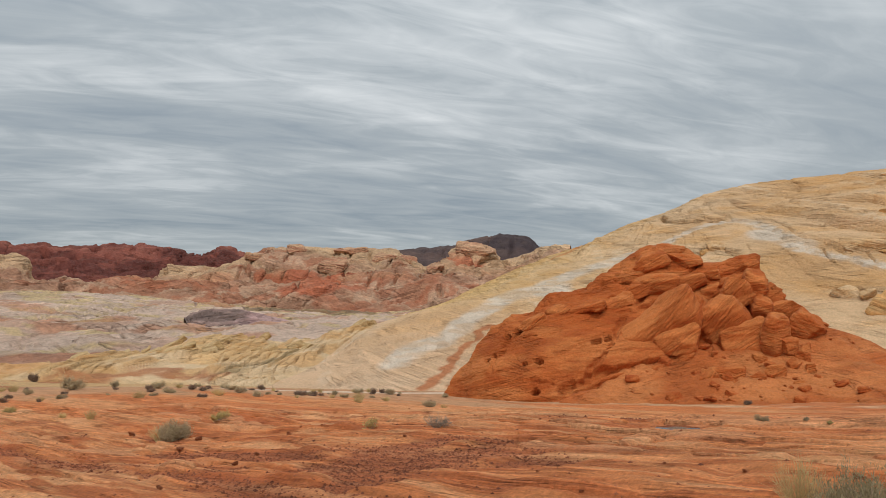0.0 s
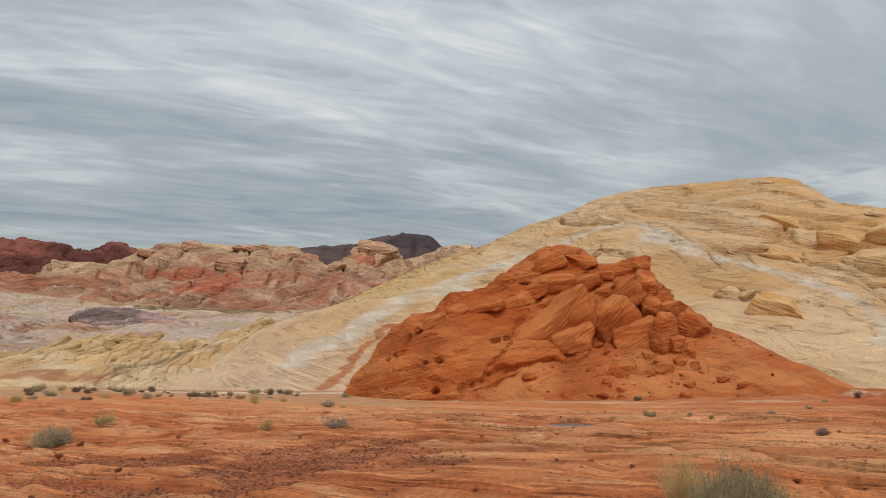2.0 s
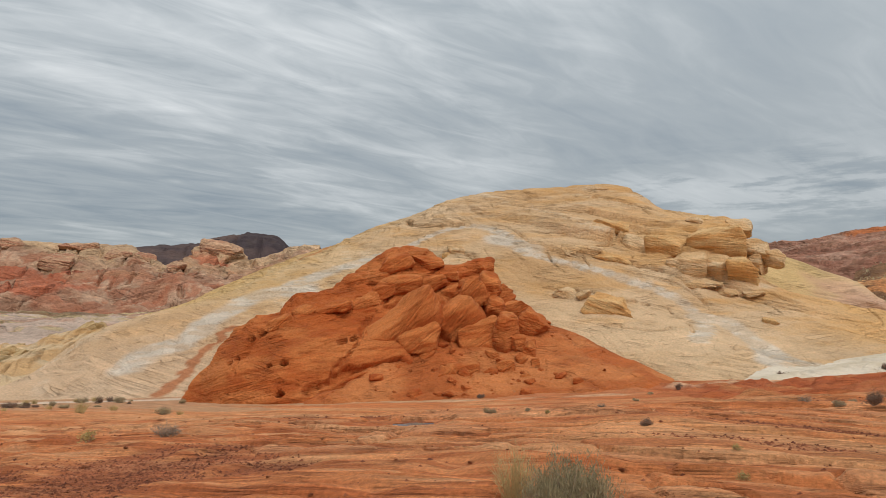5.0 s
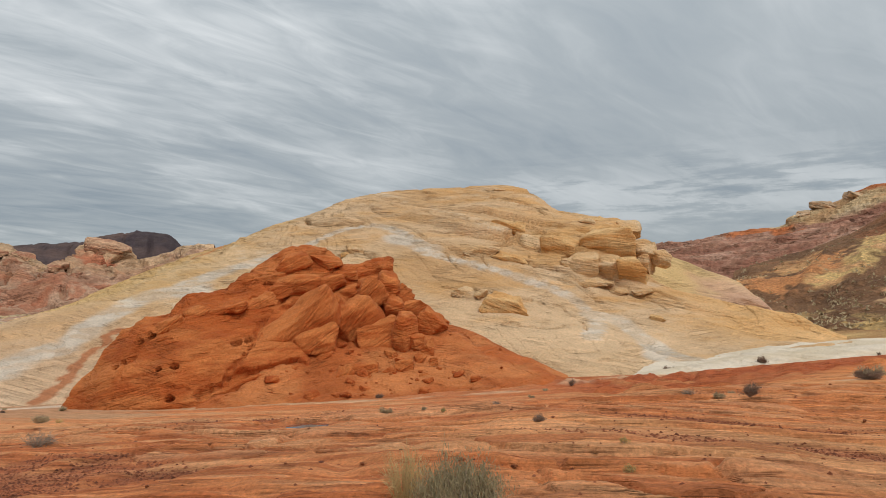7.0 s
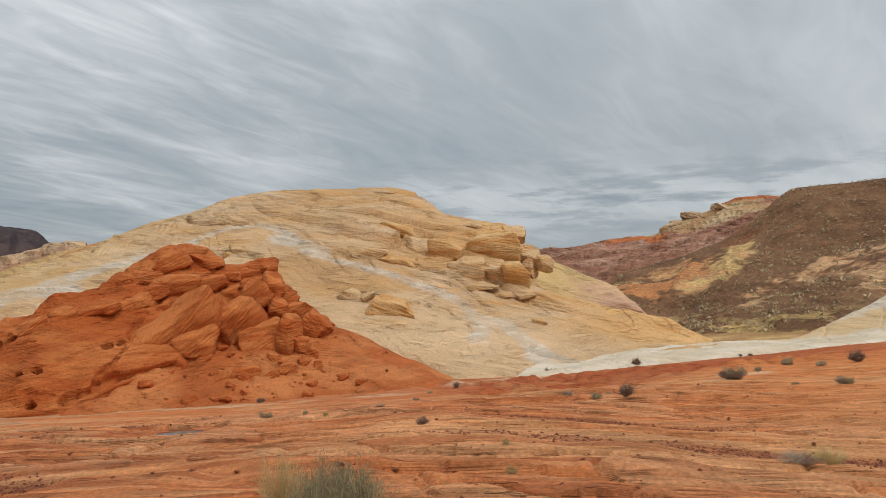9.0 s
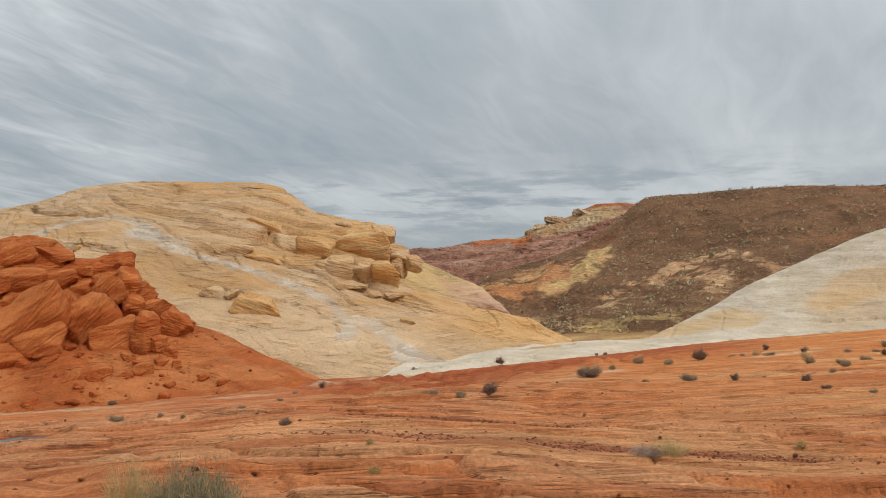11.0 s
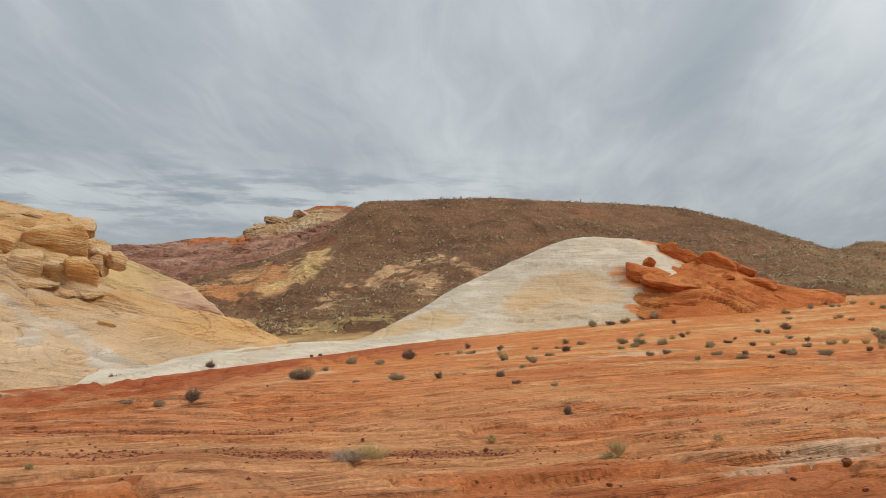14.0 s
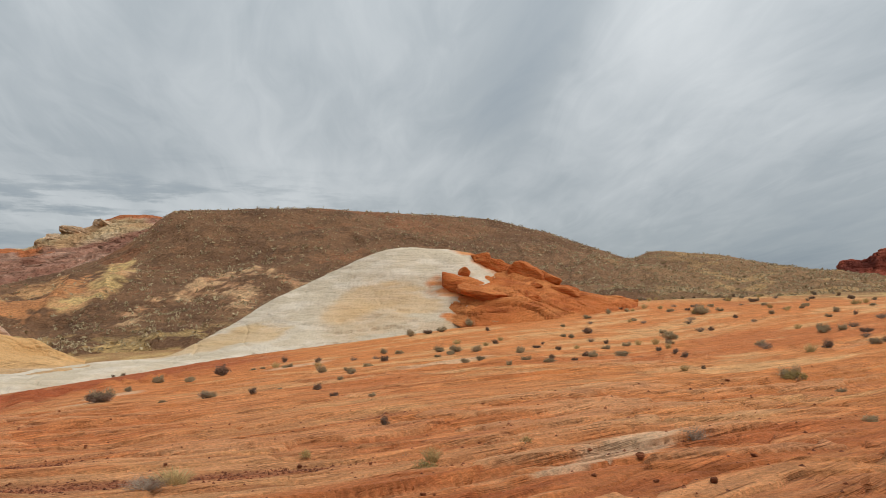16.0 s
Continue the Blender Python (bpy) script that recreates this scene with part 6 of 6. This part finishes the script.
def shrub_kinds():
    """Each kind one metre wide."""
    kinds = {}

    def make(kind, label, category, parts):
        root = tagged(new(category if category != "grass" else "grass_tuft"), label, category, "desert shrubs")
        for name, pieces, material in parts:
            part(name, joined(name, pieces, material), root)
        kinds[kind] = root

    rng = np.random.default_rng(11)
    for kind, mat, label in (("sage", SAGE, "low grey-green desert shrub on bare rock"), ("dark", DARKLEAF, "dark low desert shrub on bare rock"), ("olive", OLIVE, "rounded olive-green desert shrub")):
        for form in range(3):
            stems, points = [], []
            for _ in range(4 + form):
                size, off = rng.uniform(0.34, 0.72), rng.normal(0, 0.17, 2)
                tw, tips = twigs(rng, 11, size, 0.72 * size * rng.uniform(0.8, 1.3), 0.007, forks=5, upright=0.6)
                lean = lambda v: v + np.array([off[0], off[1], 0]) * np.clip(v[:, 2:] / (0.2 * size), 0, 1)
                stems += [(lean(v), f) for v, f in tw]
                points.append(lean(tips))
            make((kind, form), label, "shrub", [("woody_frame", stems, TWIG), ("foliage", leaves(rng, np.concatenate(points), 4, 0.035, 0.07, 0.010), mat)])
    tw, tips = twigs(rng, 46, 1.0, 0.5, 0.008, forks=6, upright=0.5)
    make("dead", "leafless grey shrub of tangled dry twigs", "shrub", [("woody_frame", tw, TWIG)])
    make("straw", "tuft of dry straw-coloured grass", "grass", [("grass_clump", blades(rng, 240, 1.0, 0.75, 0.006), STRAW)])
    tw, tips = twigs(rng, 18, 0.9, 0.55, 0.007, forks=3, upright=0.7)
    make("green", "sparse yellow-green desert weed", "shrub", [("woody_frame", tw, TWIG), ("foliage", leaves(rng, tips, 5, 0.03, 0.08, 0.014), OLIVE)])
    # a large grey-green shrub, dense with upright needle leaves
    tw, tips = twigs(rng, 120, 1.0, 0.62, 0.005, forks=7, upright=0.5)
    make("sagebig", "dense grey-green shrub with fine upright twigs", "shrub", [("woody_frame", tw, TWIG), ("foliage", leaves(rng, tips, 9, 0.03, 0.06, 0.004, 1.2), GREYSAGE)])
    tw, tips = twigs(rng, 70, 1.1, 0.95, 0.004, forks=5, upright=0.7)
    make("strawbig", "tall wispy straw-coloured shrub", "shrub", [("woody_frame", tw, STRAW), ("grass_clump", blades(rng, 160, 1.2, 0.95, 0.004), STRAW)])
    return kinds


turns = np.random.default_rng(5)
KINDS = shrub_kinds()
used = set()
forms = {"sage": 0, "dark": 0, "olive": 0}


def plant(kind, x, y, size, turn, tall=1.0):
    if kind in ("sage", "dark", "olive"):
        forms[kind] = (forms[kind] + 1) % 3
        kind = (kind, forms[kind])
    wide = turns.uniform(0.85, 1.25)
    z = float(ground_at(x, y)[0]) - 0.02
    m = pose(x, y, z, 0, 0, turn) @ Matrix.Diagonal((size * wide, size / wide, size * tall, 1))
    if kind not in used:
        used.add(kind)
        KINDS[kind].matrix_basis = m
        return KINDS[kind]
    first = KINDS[kind]
    keep = first.matrix_basis.copy()
    first.matrix_basis = Matrix.Identity(4)
    made = copy_thing(first, m)
    first.matrix_basis = keep
    return made


for rows in (SHRUBS_A, SHRUBS_B, SHRUBS_C, SHRUBS_D, SHRUBS_E):
    for kind, x, y, size in rows:
        for k in {"mixed": ("sage", "straw", "sage"), "deadstraw": ("dead", "straw"), "strawgreen": ("straw", "green")}.get(kind, (kind,)):
            off = size * 0.28 if kind in ("mixed", "deadstraw", "strawgreen") else 0.0
            s = size * (0.7 if off else 0.82)
            plant(k, x + turns.uniform(-1, 1) * off, y + turns.uniform(-0.4, 0.4) * off, s, turns.uniform(0, 360), 1.3 if k.endswith("big") else 0.55 if kind == "deadstraw" else turns.uniform(0.8, 1.15))
# the thinner scatter of scrub that fades up the eastern slope
for _ in range(240):
    a, r = radians(turns.uniform(38, 84)), turns.uniform(34, 140)
    x, y = r * math.sin(a), r * math.cos(a)
    if np.hypot(x - 62, y - 54) < 20 or (y > 42 and x < 62):
        continue
    plant(str(turns.choice(["sage", "dark", "dead", "straw", "sage"])), x, y, turns.uniform(0.35, 0.6) * (1 + r / 140), turns.uniform(0, 360), 0.9)
for _ in range(60):
    a, r = radians(turns.uniform(-58, -26)), turns.uniform(42, 66)
    plant(str(turns.choice(["sage", "dark", "straw"])), r * math.sin(a), r * math.cos(a), turns.uniform(0.35, 1.0), turns.uniform(0, 360), 0.8)


# scrub on the dark hill: past counting
def hill_scrub(points, normals_, count, seed, low, high):
    rng = np.random.default_rng(seed)
    flat, nn = points.reshape(-1, 3), normals_.reshape(-1, 3)
    across = np.tile(np.linspace(0, 1, points.shape[1]), points.shape[0])
    pick = rng.choice(np.where((nn[:, 2] > 0.5) & ((across > 0.15) | (rng.uniform(0, 1, len(nn)) < 0.15)))[0], count)
    verts, faces = [], []
    tri = np.arange(24).reshape(8, 3)
    for i, j in enumerate(pick):
        s = rng.uniform(low, high)
        c = flat[j] + np.array([0, 0, s * 0.22])
        v = np.concatenate([c + rng.normal(0, 0.26 * s, (1, 3)) * np.array([1, 1, 0.5]) + rng.normal(0, 0.2 * s, (3, 3)) for _ in range(8)])
        verts.append(v)
        faces.append(tri + 24 * i)
    return mesh_of("scrub", np.concatenate(verts), np.concatenate(faces), SAGE, sharp=True)


lower = slice(12, 175)
tagged(new("scrub", hill_scrub(brown_p[lower], brown_n[lower], 6500, 3, 0.35, 1.1)), "dark scrub dotted over the brown hill", "scrub", kind="stuff")


# rubble on the slope below the outcrop
RUBBLE = [block_mesh("rubble_stone", (1, rs, rz), 760 + i, RED, ((180, 88, 42), (206, 116, 62)), 3.0, 7.0, 4, 8) for i, (rs, rz) in enumerate(((0.8, 0.6), (0.7, 0.5), (0.9, 0.8), (0.6, 0.6)))]
rub = np.random.default_rng(77)
for _ in range(90):
    i, j = int(rub.integers(28, 105)), int(420 * np.clip(rub.normal(0.5, 0.16), 0.15, 0.8))
    size = 0.18 + 0.9 * rub.uniform() ** 3
    stone_ = part("rubble_stone", RUBBLE[int(rub.integers(4))], outcrop)
    x, y, z = talus_p[i, j]
    stone_.matrix_basis = pose(x, y, z + size * 0.02, rub.uniform(-25, 25), rub.uniform(-25, 25), rub.uniform(0, 360)) @ Matrix.Diagonal((size, size, size, 1))


# ---- loose stones and gravel ----
STONES = [block_mesh("stone", (1, rs, rz), 700 + i, RED, ((164, 94, 60), (196, 120, 80)), 1.2, 5.0, 4, 12) for i, (rs, rz) in enumerate(((0.8, 0.6), (0.7, 0.45), (0.9, 0.7), (0.75, 0.55), (0.6, 0.4)))]
stone_rng = np.random.default_rng(21)


def stone(x, y, size):
    z = float(ground_at(x, y)[0])
    ob = new("stone", STONES[int(stone_rng.integers(len(STONES)))])
    ob.matrix_basis = pose(x, y, z + size * 0.18, stone_rng.uniform(-15, 15), stone_rng.uniform(-15, 15), stone_rng.uniform(0, 360)) @ Matrix.Diagonal((size, size, size, 1))
    return tagged(ob, "loose dark red-brown stone on the slab", "stone", "loose stones")


for x, y, size in STONE_ROWS:
    stone(x, y, 0.75 * size)
for _ in range(90):
    a, r = radians(stone_rng.uniform(-58, 84)), 6.5 * math.exp(stone_rng.uniform(0, 1.75))
    stone(r * math.sin(a), r * math.cos(a), stone_rng.uniform(0.02, 0.045) * (0.6 + r / 24))


def gravel(count, seed):
    """Chips of stone that gather in the hollows."""
    rng = np.random.default_rng(seed)
    a, r = np.radians(rng.uniform(-60, 86, count * 5)), 5.5 * np.exp(rng.uniform(0, 1.5, count * 5))
    x, y = r * np.sin(a), r * np.cos(a)
    _, grit, _ = relief(x, y)
    keep = np.where(rng.uniform(0, 1, len(x)) < grit + 0.01)[0][:count]
    x, y, r = x[keep], y[keep], r[keep]
    z = ground_at(x, y)
    s = (0.008 + 0.024 * rng.uniform(0, 1, len(x)) ** 2) * (0.7 + r / 22)
    oct_ = np.array([(1, 0, 0), (-1, 0, 0), (0, 1, 0), (0, -1, 0), (0, 0, 0.7), (0, 0, -0.7)])
    tri = np.array([(0, 2, 4), (2, 1, 4), (1, 3, 4), (3, 0, 4), (2, 0, 5), (1, 2, 5), (3, 1, 5), (0, 3, 5)])
    v = np.stack([x, y, z], -1)[:, None] + oct_[None] * s[:, None, None] * rng.uniform(0.6, 1.3, (len(x), 6, 1))
    f = tri[None] + 6 * np.arange(len(x))[:, None, None]
    c = blend(srgb(122, 74, 56), srgb(182, 112, 78), rng.uniform(0, 1, len(x)))
    return mesh_of("gravel", v, f.reshape(-1, 3), SLAB, np.repeat(c, 6, 0), sharp=True)


tagged(new("gravel", gravel(26000, 8)), "dark red-brown gravel gathered in hollows of the slab", "gravel", kind="stuff")


# a shallow pool of rain water
def pool(x, y, rx, ry):
    m, nt, bsdf = nodes_of("rain_water")
    bsdf.inputs["Base Color"].default_value = (0.09, 0.07, 0.07, 1)
    bsdf.inputs["Roughness"].default_value = 0.06
    bsdf.inputs["IOR"].default_value = 1.33
    t = np.linspace(0, 2 * np.pi, 72, endpoint=False)
    k = 1 + 0.22 * vnoise(np.stack([2 * np.cos(t), 2 * np.sin(t), 0 * t], -1), 5)
    ring = np.stack([x + rx * k * np.cos(t), y + ry * k * np.sin(t)], -1)
    z = float(ground_at(x, y)[0]) + 0.015
    rows = np.stack([np.concatenate([np.stack([x + (ring[:, 0] - x) * s, y + (ring[:, 1] - y) * s], -1), np.full((72, 1), zz)], 1) for s, zz in ((1.12, z - 0.12), (1.0, z), (0.5, z), (0.02, z))])
    me = mesh_of("rain_pool", rows, grid_faces(4, 72, True), m)
    tagged(new("rain_pool", me), "shallow pool of grey rain water on the slab", "pool")


pool(*POOL)
